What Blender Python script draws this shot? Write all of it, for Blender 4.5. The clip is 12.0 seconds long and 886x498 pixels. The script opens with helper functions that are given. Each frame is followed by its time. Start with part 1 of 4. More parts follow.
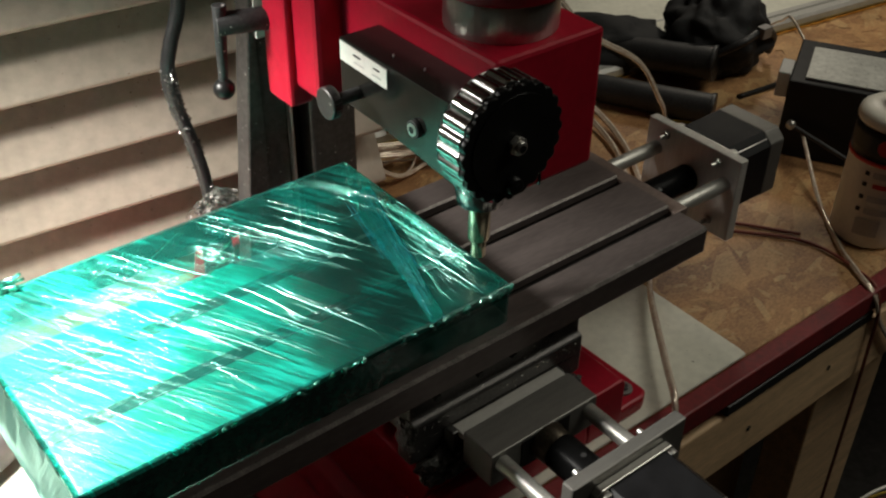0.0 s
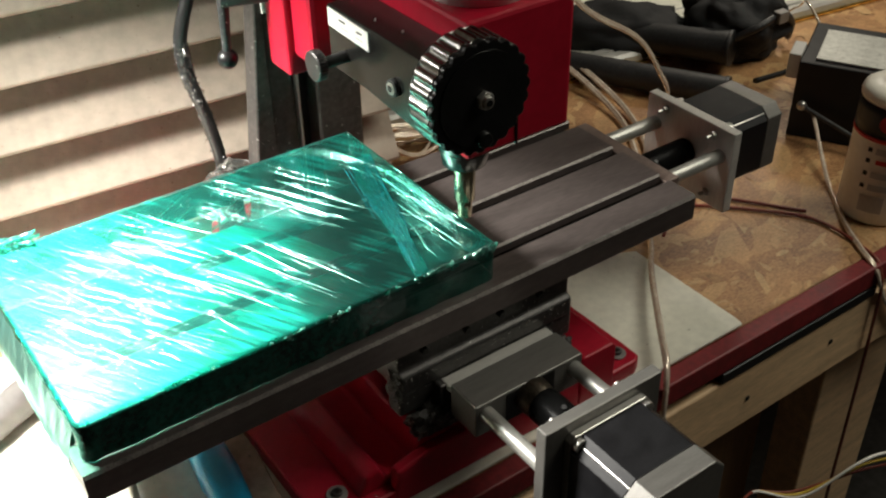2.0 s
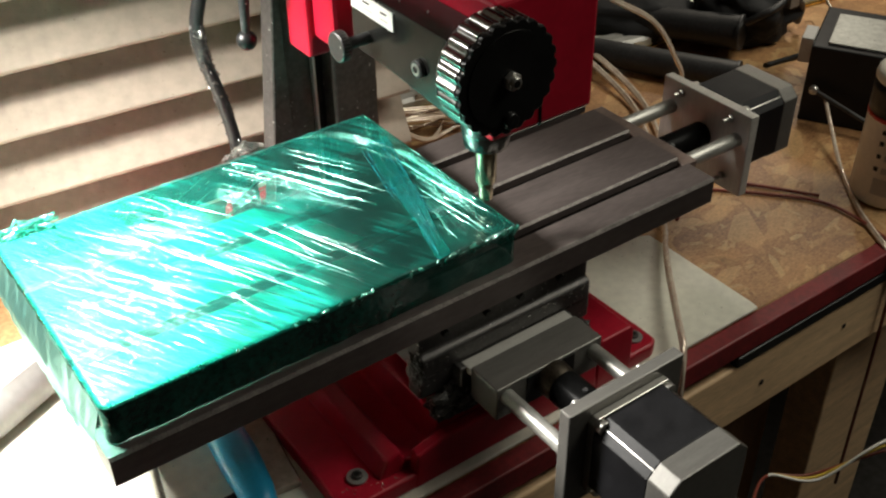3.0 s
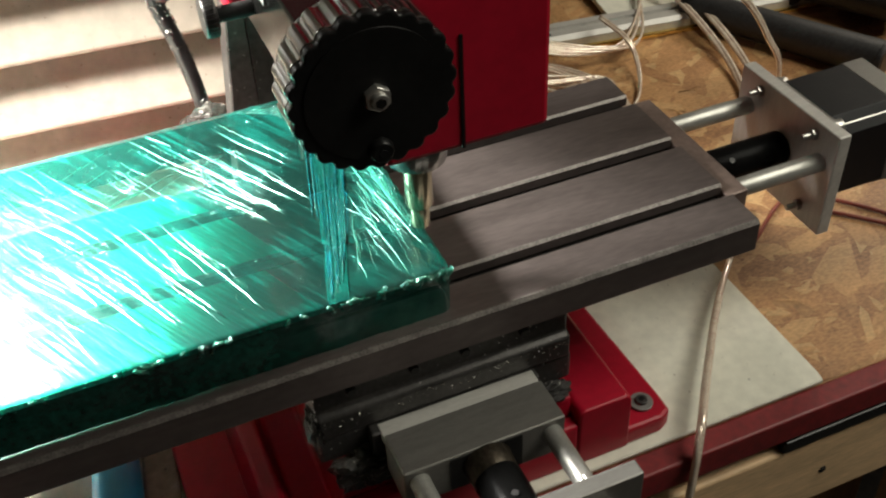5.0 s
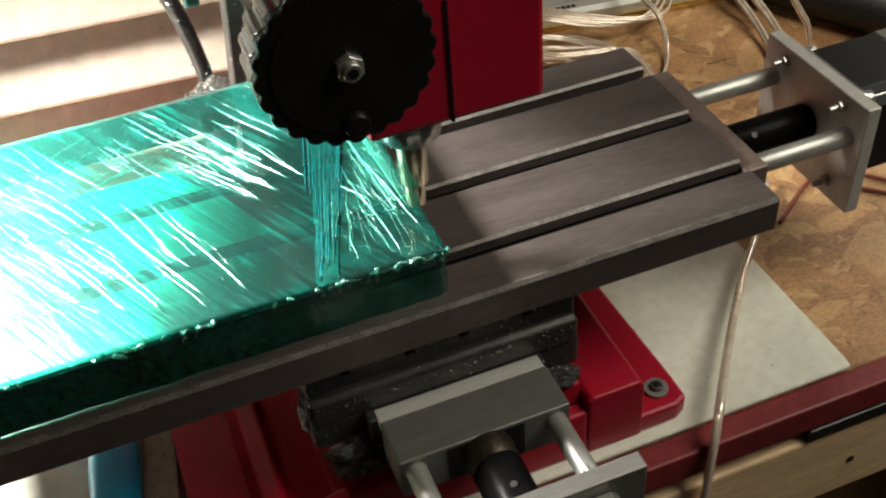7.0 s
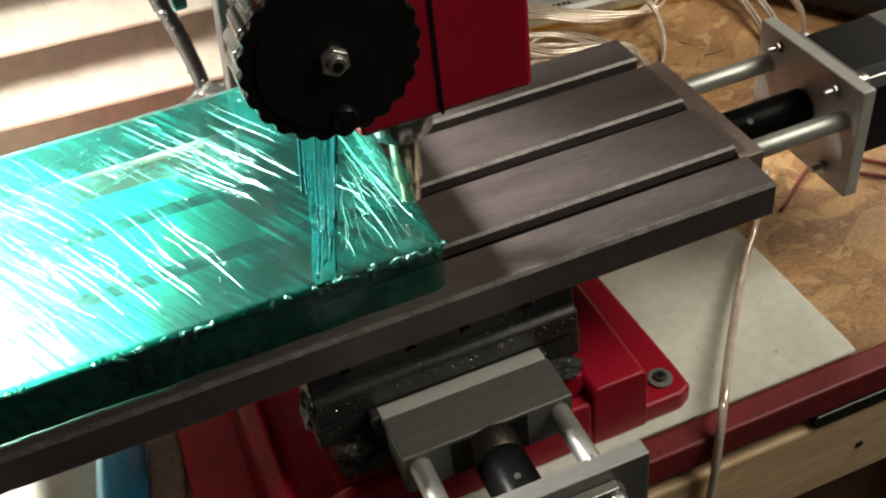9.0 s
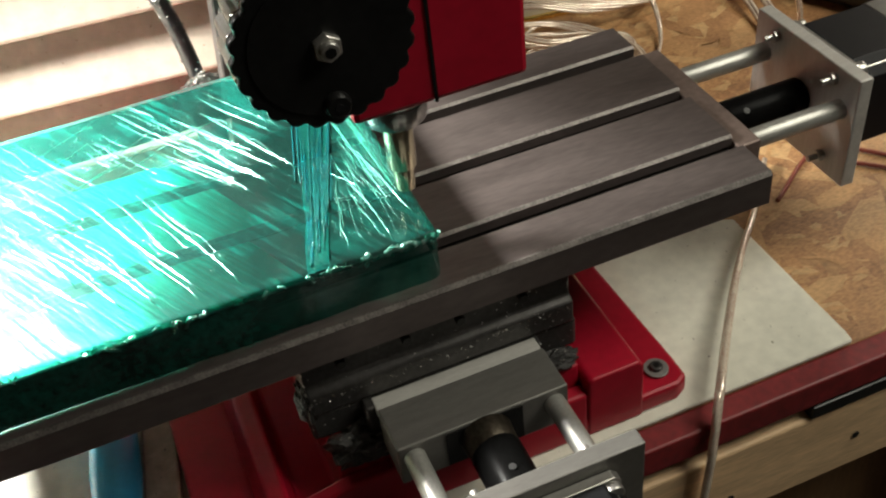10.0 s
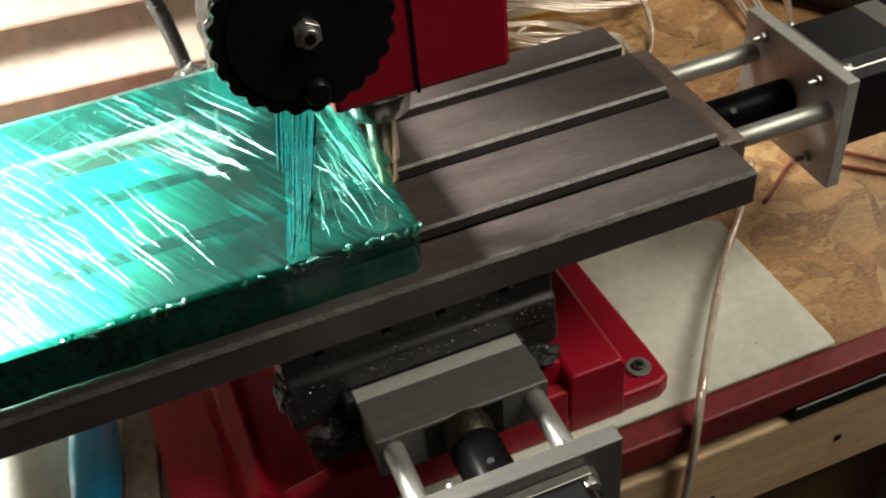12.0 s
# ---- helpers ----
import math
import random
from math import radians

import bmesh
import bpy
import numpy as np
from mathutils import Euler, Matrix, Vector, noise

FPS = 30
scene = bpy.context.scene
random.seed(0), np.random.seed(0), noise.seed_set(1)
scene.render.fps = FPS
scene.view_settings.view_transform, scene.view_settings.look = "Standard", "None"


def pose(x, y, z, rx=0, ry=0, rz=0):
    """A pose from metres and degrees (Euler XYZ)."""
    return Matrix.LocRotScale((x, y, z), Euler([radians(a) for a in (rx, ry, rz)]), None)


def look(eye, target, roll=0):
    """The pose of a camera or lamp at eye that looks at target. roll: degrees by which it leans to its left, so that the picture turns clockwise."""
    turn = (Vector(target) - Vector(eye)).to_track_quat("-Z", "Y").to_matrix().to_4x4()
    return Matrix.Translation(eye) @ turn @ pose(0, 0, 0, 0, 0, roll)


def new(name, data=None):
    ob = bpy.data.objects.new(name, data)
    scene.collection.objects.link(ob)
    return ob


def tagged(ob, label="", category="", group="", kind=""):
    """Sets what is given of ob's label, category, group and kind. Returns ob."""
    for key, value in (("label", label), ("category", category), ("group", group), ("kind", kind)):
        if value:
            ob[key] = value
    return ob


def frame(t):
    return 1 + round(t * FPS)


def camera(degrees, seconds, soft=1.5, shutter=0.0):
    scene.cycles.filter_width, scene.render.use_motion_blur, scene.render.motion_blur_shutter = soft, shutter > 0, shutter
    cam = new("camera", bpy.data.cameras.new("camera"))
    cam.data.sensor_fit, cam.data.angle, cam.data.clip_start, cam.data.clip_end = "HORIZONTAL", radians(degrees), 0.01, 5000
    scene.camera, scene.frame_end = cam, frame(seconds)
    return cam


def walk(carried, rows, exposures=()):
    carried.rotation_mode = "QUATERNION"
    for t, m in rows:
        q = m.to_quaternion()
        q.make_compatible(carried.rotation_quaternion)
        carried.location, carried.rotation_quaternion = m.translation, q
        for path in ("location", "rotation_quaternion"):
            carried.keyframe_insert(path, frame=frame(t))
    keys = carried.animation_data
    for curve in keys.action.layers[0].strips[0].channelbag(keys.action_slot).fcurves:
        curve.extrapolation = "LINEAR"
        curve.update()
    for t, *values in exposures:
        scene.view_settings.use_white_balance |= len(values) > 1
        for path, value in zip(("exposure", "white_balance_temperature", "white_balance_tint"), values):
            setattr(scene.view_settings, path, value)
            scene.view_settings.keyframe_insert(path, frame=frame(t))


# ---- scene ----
cam = camera(45.5, 12.0, 2.2)
PATH = [
    (0, (-0.462, -0.316, 0.37), (0.55, 0.947, -0.805), 0.8),
    (0.5, (-0.457, -0.344, 0.374), (0.537, 0.961, -0.77), -0.4),
    (1, (-0.445, -0.356, 0.369), (0.542, 0.938, -0.794), -0.6),
    (1.5, (-0.437, -0.359, 0.366), (0.514, 0.956, -0.803), -0.7),
    (2, (-0.454, -0.369, 0.365), (0.476, 0.964, -0.8), -1.1),
    (2.5, (-0.473, -0.366, 0.362), (0.438, 0.969, -0.816), -0.9),
    (3, (-0.466, -0.361, 0.362), (0.463, 0.956, -0.822), -0.9),
    (3.2, (-0.463, -0.359, 0.36), (0.467, 0.947, -0.836), -0.8),
    (4.8, (-0.3, -0.305, 0.33), (0.323, 1.09, -0.96), -2.0),
    (5, (-0.279, -0.3, 0.32), (0.275, 1.112, -0.983), -2.9),
    (5.5, (-0.255, -0.287, 0.307), (0.199, 1.129, -1.031), -5.1),
    (6, (-0.254, -0.293, 0.308), (0.204, 1.132, -1.019), -5.4),
    (6.5, (-0.255, -0.293, 0.306), (0.195, 1.133, -1.021), -5.6),
    (7, (-0.254, -0.292, 0.306), (0.207, 1.127, -1.026), -5.1),
    (7.2, (-0.255, -0.289, 0.307), (0.223, 1.16, -0.985), -6.1),
    (8.8, (-0.25, -0.298, 0.303), (0.186, 1.142, -1.009), -7.2),
    (9, (-0.25, -0.298, 0.302), (0.195, 1.138, -1.018), -7.5),
    (9.5, (-0.248, -0.297, 0.3), (0.194, 1.136, -1.022), -7.6),
    (10, (-0.249, -0.297, 0.299), (0.197, 1.128, -1.032), -7.4),
    (10.5, (-0.246, -0.296, 0.296), (0.203, 1.121, -1.041), -7.4),
    (11, (-0.245, -0.298, 0.296), (0.199, 1.117, -1.046), -7.6),
    (11.5, (-0.245, -0.297, 0.294), (0.203, 1.117, -1.047), -7.5),
    (12, (-0.245, -0.301, 0.295), (0.211, 1.124, -1.032), -6.2),
]
walk(cam, [(t, look(eye, target, roll)) for t, eye, target, roll in PATH],
     [(0.0, -1.2), (0.4, -0.85), (0.8, -0.6), (1.2, -0.44), (3.2, -0.42), (4.8, 0.0), (12.0, 0.08)])

BENCH = -0.128

# ---------------------------------------------------------------- light
world = bpy.data.worlds.new("world")
scene.world = world
world.use_nodes = True
world.node_tree.nodes["Background"].inputs[0].default_value = (1.0, 0.9, 0.8, 1)
world.node_tree.nodes["Background"].inputs[1].default_value = 0.055


def lamp(name, kind, energy, eye, target, color=(1, 0.9, 0.76), size=0.1, spot=60, blend=0.5):
    data = bpy.data.lights.new(name, kind)
    data.energy, data.color = energy, color
    if kind == "AREA":
        data.shape, data.size = "DISK", size
    else:
        data.shadow_soft_size = size
    if kind == "SPOT":
        data.spot_size, data.spot_blend = radians(spot), blend
    ob = new(name, data)
    ob.matrix_world = look(eye, target)
    return ob


lamp("work_lamp", "SPOT", 76, (-0.475, 0.22, 0.275), (-0.315, 0.11, -0.05), (1, 0.97, 0.9), 0.05, 86, 1.0)
lamp("ceiling_lamp", "AREA", 13.5, (0.7, -0.33, 1.05), (0.1, 0.12, -0.1), (0.97, 0.93, 0.79), 0.8)
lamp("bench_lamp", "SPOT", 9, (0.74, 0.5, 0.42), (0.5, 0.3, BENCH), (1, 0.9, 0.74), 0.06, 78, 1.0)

# ---------------------------------------------------------------- materials


def material(name, color, rough=0.5, metal=0.0, vary=0.25, scale=60, bump=0.15, spots=0.0, spot_color=(0.6, 0.58, 0.55), spec=0.5, stretch=(1, 1, 1), fine=8.0, coat=0.0):
    m = bpy.data.materials.new(name)
    m.use_nodes = True
    t = m.node_tree
    b = t.nodes["Principled BSDF"]
    b.inputs["Roughness"].default_value = rough
    b.inputs["Metallic"].default_value = metal
    b.inputs["Specular IOR Level"].default_value = spec
    b.inputs["Coat Weight"].default_value = coat
    co = t.nodes.new("ShaderNodeTexCoord")
    mp = t.nodes.new("ShaderNodeMapping")
    mp.inputs["Scale"].default_value = stretch
    t.links.new(co.outputs["Object"], mp.inputs[0])
    big = t.nodes.new("ShaderNodeTexNoise")
    big.inputs["Scale"].default_value, big.inputs["Detail"].default_value = scale, 5
    small = t.nodes.new("ShaderNodeTexNoise")
    small.inputs["Scale"].default_value, small.inputs["Detail"].default_value = scale * fine, 4
    for n in (big, small):
        t.links.new(mp.outputs[0], n.inputs["Vector"])
    mix = t.nodes.new("ShaderNodeMath")
    mix.operation = "ADD"
    t.links.new(big.outputs[0], mix.inputs[0])
    t.links.new(small.outputs[0], mix.inputs[1])
    ramp = t.nodes.new("ShaderNodeValToRGB")
    lo = tuple(c * (1 - vary) for c in color)
    hi = tuple(min(1, c * (1 + vary)) for c in color)
    ramp.color_ramp.elements[0].position, ramp.color_ramp.elements[0].color = 0.35, (*lo, 1)
    ramp.color_ramp.elements[1].position, ramp.color_ramp.elements[1].color = 0.65, (*hi, 1)
    half = t.nodes.new("ShaderNodeMath")
    half.operation = "MULTIPLY"
    half.inputs[1].default_value = 0.5
    t.links.new(mix.outputs[0], half.inputs[0])
    t.links.new(half.outputs[0], ramp.inputs[0])
    last = ramp.outputs[0]
    if spots:
        v = t.nodes.new("ShaderNodeTexNoise")
        v.inputs["Scale"].default_value, v.inputs["Detail"].default_value = 420, 2
        t.links.new(co.outputs["Object"], v.inputs["Vector"])
        r = t.nodes.new("ShaderNodeValToRGB")
        r.color_ramp.elements[0].position, r.color_ramp.elements[1].position = 0.74 - spots * 0.1, 0.77 - spots * 0.1
        t.links.new(v.outputs[0], r.inputs[0])
        mx = t.nodes.new("ShaderNodeMixRGB")
        mx.inputs[2].default_value = (*spot_color, 1)
        t.links.new(r.outputs[0], mx.inputs[0])
        t.links.new(last, mx.inputs[1])
        last = mx.outputs[0]
    t.links.new(last, b.inputs["Base Color"])
    rr = t.nodes.new("ShaderNodeMapRange")
    rr.inputs["To Min"].default_value, rr.inputs["To Max"].default_value = max(0.03, rough - 0.1), min(1, rough + 0.1)
    t.links.new(big.outputs[0], rr.inputs[0])
    t.links.new(rr.outputs[0], b.inputs["Roughness"])
    bp = t.nodes.new("ShaderNodeBump")
    bp.inputs["Strength"].default_value, bp.inputs["Distance"].default_value = bump, 0.001
    t.links.new(half.outputs[0], bp.inputs["Height"])
    t.links.new(bp.outputs[0], b.inputs["Normal"])
    return m


CAST = material("ground_cast_iron", (0.148, 0.123, 0.116), 0.42, 0.7, 0.16, 30, 0.06, stretch=(0.5, 2, 1))
SLOT = material("dark_slot_iron", (0.035, 0.032, 0.03), 0.5, 0.4, 0.3, 80, 0.2)
BLACKED = material("blackened_steel", (0.03, 0.03, 0.03), 0.55, 0.2, 0.4, 60, 0.15, spots=0.25)
IRON = material("dark_machined_iron", (0.075, 0.072, 0.07), 0.38, 0.7, 0.25, 50, 0.1, spots=0.3)
RED = material("red_enamel", (0.35, 0.006, 0.022), 0.4, 0.0, 0.12, 25, 0.06, spec=0.3)
ALU = material("brushed_aluminium", (0.5, 0.49, 0.46), 0.45, 0.3, 0.12, 40, 0.1, stretch=(1, 8, 1))
# the same aluminium with shade put into a darker colour
SHADEDALU = material("shaded_aluminium", (0.155, 0.15, 0.138), 0.42, 0.5, 0.12, 40, 0.1, stretch=(1, 8, 1))
WORN = material("worn_bright_iron", (0.15, 0.135, 0.125), 0.45, 0.5, 0.5, 120, 0.2)
COLLAR = material("worn_brown_steel", (0.075, 0.062, 0.046), 0.38, 0.8, 0.4, 60, 0.1)
STEEL = material("bright_steel", (0.5, 0.49, 0.46), 0.32, 0.85, 0.08, 50, 0.05)
CHROME = material("chrome_plate", (0.4, 0.395, 0.38), 0.2, 1.0, 0.06, 60, 0.03)
ZINC = material("dull_zinc_plate", (0.42, 0.42, 0.39), 0.4, 0.6, 0.15, 70, 0.08, stretch=(1, 1, 4))
COLUMNM = material("oily_ground_iron", (0.1, 0.092, 0.085), 0.36, 0.6, 0.3, 35, 0.1, spots=0.25)
BLACK = material("black_plastic", (0.007, 0.007, 0.007), 0.33, 0.0, 0.3, 60, 0.1, spec=0.3)
RUBBER = material("matt_black_enamel", (0.006, 0.006, 0.007), 0.5, 0.0, 0.3, 90, 0.1, spec=0.25)
BRASS = material("gold_coated_steel", (0.85, 0.6, 0.2), 0.2, 1.0, 0.1, 60, 0.03)
SIDING = material("dusty_white_siding", (0.45, 0.385, 0.31), 0.6, 0.0, 0.14, 14, 0.15, spots=0.12, spot_color=(0.18, 0.12, 0.08))
BOARD = material("white_laminate", (0.72, 0.71, 0.61), 0.45, 0.0, 0.1, 18, 0.08, spots=0.1, spot_color=(0.2, 0.16, 0.12))
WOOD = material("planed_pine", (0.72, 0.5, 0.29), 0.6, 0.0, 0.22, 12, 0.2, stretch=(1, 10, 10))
# pine again, darkened in colour for the shade under the bench
SHADEDPINE = material("shaded_pine", (0.3, 0.17, 0.08), 0.65, 0.0, 0.25, 12, 0.2, stretch=(10, 10, 1))
DUSTWOOD = material("dusty_old_wood", (0.3, 0.24, 0.19), 0.7, 0.0, 0.3, 20, 0.2, spots=0.3, spot_color=(0.08, 0.06, 0.05))
REDPAINT = material("red_painted_edge", (0.17, 0.012, 0.014), 0.55, 0.0, 0.3, 30, 0.2)
CLOTH = material("black_cloth", (0.008, 0.008, 0.009), 0.8, 0.0, 0.4, 70, 0.4)
COPPER = material("clear_copper_wire", (0.95, 0.7, 0.57), 0.22, 0.35, 0.3, 120, 0.05, coat=1.0)
BLUE = material("blue_plastic", (0.01, 0.34, 0.6), 0.35, 0.0, 0.08, 40, 0.03)
WHITE = material("white_plastic", (0.75, 0.73, 0.68), 0.4, 0.0, 0.08, 40, 0.03)
OSB = material("strand_board_binder", (0.36, 0.2, 0.09), 0.6, 0.0, 0.35, 30, 0.3)
PAPERRED = material("red_print", (0.55, 0.03, 0.03), 0.5, 0.0, 0.1, 40, 0.02)
ROOM = material("dim_room_paint", (0.2, 0.15, 0.11), 0.8, 0.0, 0.2, 6, 0.1)
FLOORM = material("concrete_floor", (0.08, 0.075, 0.07), 0.8, 0.0, 0.3, 10, 0.2)


def film(name, tint, haze, rough, low=0.08, floor=0.0, spread=0.5, thin=1.0):
    """Coloured stretch film: clear tint, milky veil where it is creased, gloss on top."""
    m = bpy.data.materials.new(name)
    m.use_nodes = True
    t = m.node_tree
    t.nodes.remove(t.nodes["Principled BSDF"])
    out = t.nodes["Material Output"]
    clear = t.nodes.new("ShaderNodeBsdfTransparent")
    clear.inputs[0].default_value = (*tint, 1)
    co = t.nodes.new("ShaderNodeTexCoord")
    turn = t.nodes.new("ShaderNodeMapping")
    turn.inputs["Rotation"].default_value = (0, 0, radians(62))
    t.links.new(co.outputs["Object"], turn.inputs[0])
    mp = t.nodes.new("ShaderNodeMapping")
    mp.inputs["Scale"].default_value = (9, 210, 9)
    t.links.new(turn.outputs[0], mp.inputs[0])
    n = t.nodes.new("ShaderNodeTexNoise")
    n.inputs["Scale"].default_value, n.inputs["Detail"].default_value = 3.0, 6
    t.links.new(mp.outputs[0], n.inputs["Vector"])
    n2 = t.nodes.new("ShaderNodeTexNoise")
    n2.inputs["Scale"].default_value, n2.inputs["Detail"].default_value = 26, 5
    t.links.new(co.outputs["Object"], n2.inputs["Vector"])
    add = t.nodes.new("ShaderNodeMath")
    add.operation = "MULTIPLY"
    t.links.new(n.outputs[0], add.inputs[0])
    t.links.new(n2.outputs[0], add.inputs[1])
    r = t.nodes.new("ShaderNodeMapRange")
    r.inputs["From Min"].default_value, r.inputs["From Max"].default_value = 0.23, 0.42
    r.inputs["To Min"].default_value, r.inputs["To Max"].default_value = low, haze
    t.links.new(add.outputs[0], r.inputs[0])
    bp = t.nodes.new("ShaderNodeBump")
    bp.inputs["Strength"].default_value, bp.inputs["Distance"].default_value = 0.4, 0.0016
    t.links.new(n.outputs[0], bp.inputs["Height"])
    veil = t.nodes.new("ShaderNodeBsdfDiffuse")
    veil.inputs[0].default_value = (0.012, 0.74, 0.57, 1)
    xyz = t.nodes.new("ShaderNodeSeparateXYZ")
    t.links.new(co.outputs["Object"], xyz.inputs[0])
    layers = t.nodes.new("ShaderNodeMapRange")  # veil and wrinkles weaken towards the cutter
    layers.inputs["From Min"].default_value, layers.inputs["From Max"].default_value = -0.34, -0.225
    layers.inputs["To Min"].default_value, layers.inputs["To Max"].default_value = 1.0, thin
    t.links.new(xyz.outputs[0], layers.inputs[0])
    amount = t.nodes.new("ShaderNodeMath")
    amount.operation = "MULTIPLY"
    t.links.new(r.outputs[0], amount.inputs[0])
    t.links.new(layers.outputs[0], amount.inputs[1])
    wrinkle = t.nodes.new("ShaderNodeMath")
    wrinkle.operation, wrinkle.inputs[1].default_value = "MULTIPLY", 0.4
    t.links.new(layers.outputs[0], wrinkle.inputs[0])
    t.links.new(wrinkle.outputs[0], bp.inputs["Strength"])
    m1 = t.nodes.new("ShaderNodeMixShader")
    t.links.new(amount.outputs[0], m1.inputs[0])
    t.links.new(clear.outputs[0], m1.inputs[1])
    t.links.new(veil.outputs[0], m1.inputs[2])
    sharp = t.nodes.new("ShaderNodeBsdfGlossy")
    broad = t.nodes.new("ShaderNodeBsdfGlossy")
    sharp.inputs["Roughness"].default_value, broad.inputs["Roughness"].default_value = rough, 0.42
    for g, c in ((sharp, (0.68, 1, 0.93, 1)), (broad, (0.45, 1, 0.9, 1))):
        g.inputs[0].default_value = c
        t.links.new(bp.outputs[0], g.inputs["Normal"])
    gl = t.nodes.new("ShaderNodeMixShader")
    gl.inputs[0].default_value = spread
    t.links.new(sharp.outputs[0], gl.inputs[1])
    t.links.new(broad.outputs[0], gl.inputs[2])
    fr = t.nodes.new("ShaderNodeFresnel")
    fr.inputs[0].default_value = 1.55
    up = t.nodes.new("ShaderNodeMath")
    up.operation = "ADD"
    up.inputs[1].default_value = floor
    t.links.new(fr.outputs[0], up.inputs[0])
    m2 = t.nodes.new("ShaderNodeMixShader")
    t.links.new(up.outputs[0], m2.inputs[0])
    t.links.new(m1.outputs[0], m2.inputs[1])
    t.links.new(gl.outputs[0], m2.inputs[2])
    t.links.new(m2.outputs[0], out.inputs[0])
    return m


FEED = material("oily_dark_steel", (0.06, 0.06, 0.055), 0.22, 0.85, 0.2, 20, 0.05)
SHADE = material("grey_print", (0.45, 0.44, 0.42), 0.6, 0.0, 0.1, 60, 0.02)
GREYBAR = material("grey_metal", (0.22, 0.21, 0.2), 0.45, 0.3, 0.12, 20, 0.03)
BRACKET = material("brown_grey_iron", (0.2, 0.15, 0.13), 0.45, 0.5, 0.2, 40, 0.1)


def strand_material():
    m = material("wood_strand", (0.38, 0.21, 0.09), 0.5, 0.0, 0.75, 16, 0.35, stretch=(1, 2, 1), fine=20)
    t = m.node_tree
    geo = t.nodes.new("ShaderNodeNewGeometry")
    ramp = t.nodes.new("ShaderNodeValToRGB")
    cr = ramp.color_ramp
    cr.elements[0].color, cr.elements[1].color = (0.22, 0.09, 0.038, 1), (0.6, 0.41, 0.2, 1)
    e = cr.elements.new(0.35)
    e.color = (0.37, 0.185, 0.078, 1)
    e = cr.elements.new(0.7)
    e.color = (0.49, 0.28, 0.12, 1)
    t.links.new(geo.outputs["Random Per Island"], ramp.inputs[0])
    b = t.nodes["Principled BSDF"]
    old = b.inputs["Base Color"].links[0].from_socket
    mx = t.nodes.new("ShaderNodeMixRGB")
    mx.blend_type, mx.inputs[0].default_value = "MIX", 0.5
    t.links.new(ramp.outputs[0], mx.inputs[1])
    t.links.new(old, mx.inputs[2])
    t.links.new(mx.outputs[0], b.inputs["Base Color"])
    return m


STRAND = strand_material()
FILM = film("green_stretch_film", (0.54, 0.93, 0.88), 0.62, 0.12, 0.07, 0.012, 0.55, 0.16)
# colour of the green-tinted light lying on the table under the slab
TEALLIGHT = film("teal_light_on_table", (0.1, 0.7, 0.6), 0.9, 0.3, 0.4, 0.0, 0.3, 0.75)
BANDFILM = film("blue_green_film", (0.06, 0.52, 0.68), 0.16, 0.14, 0.05, 0.01, 0.3, 1.0)
COUPLING = material("oily_black_steel", (0.005, 0.005, 0.005), 0.3, 0.0, 0.3, 60, 0.1, spec=0.03)
# near-black green paints the shaded inside seen through the side film
FILMSIDE = material("shade_dark_green_film", (0.004, 0.04, 0.03), 0.14, 0.0, 0.7, 45, 0.5, spec=0.5)


def clear_towards_end(m):
    """Mixes clear film into the dark side film towards the cutter end."""
    t = m.node_tree
    b, out = t.nodes["Principled BSDF"], t.nodes["Material Output"]
    co = t.nodes.new("ShaderNodeTexCoord")
    xyz = t.nodes.new("ShaderNodeSeparateXYZ")
    t.links.new(co.outputs["Object"], xyz.inputs[0])
    r = t.nodes.new("ShaderNodeMapRange")
    r.inputs["From Min"].default_value, r.inputs["From Max"].default_value = -0.24, -0.17
    r.inputs["To Min"].default_value, r.inputs["To Max"].default_value = 0.0, 0.95
    t.links.new(xyz.outputs[0], r.inputs[0])
    n = t.nodes.new("ShaderNodeTexNoise")
    n.inputs["Scale"].default_value, n.inputs["Detail"].default_value = 90, 4
    t.links.new(co.outputs["Object"], n.inputs["Vector"])
    k = t.nodes.new("ShaderNodeMath")
    k.operation = "MULTIPLY"
    t.links.new(r.outputs[0], k.inputs[0])
    t.links.new(n.outputs[0], k.inputs[1])
    clear = t.nodes.new("ShaderNodeBsdfTransparent")
    clear.inputs[0].default_value = (0.45, 0.9, 0.84, 1)
    mx = t.nodes.new("ShaderNodeMixShader")
    t.links.new(k.outputs[0], mx.inputs[0])
    t.links.new(b.outputs[0], mx.inputs[1])
    t.links.new(clear.outputs[0], mx.inputs[2])
    t.links.new(mx.outputs[0], out.inputs[0])


clear_towards_end(FILMSIDE)
DRAPE = film("draped_green_film", (0.3, 0.85, 0.7), 0.4, 0.15, 0.1, 0.0, 0.5)
STRANDFILM = film("green_crease_film", (0.4, 0.95, 0.85), 0.25, 0.15, 0.05, 0.28, 0.35)
GILT = material("gold_tinted_steel", (0.72, 0.65, 0.46), 0.2, 1.0, 0.1, 60, 0.03)
HOSEM = material("black_rubber_hose", (0.02, 0.02, 0.02), 0.35, 0.0, 0.3, 90, 0.1)
CHIP = material("bright_metal_chip", (0.7, 0.69, 0.66), 0.25, 1.0, 0.2, 90, 0.05)
CHIPDARK = material("grey_chip_heap", (0.2, 0.19, 0.18), 0.5, 0.6, 0.6, 300, 0.8)
RUBBER2 = material("worn_black_rubber", (0.018, 0.018, 0.019), 0.5, 0.0, 0.5, 50, 0.3)
DUSTY = material("dusty_bare_metal", (0.5, 0.5, 0.46), 0.4, 0.2, 0.2, 25, 0.1, spots=0.7, spot_color=(0.05, 0.045, 0.04))
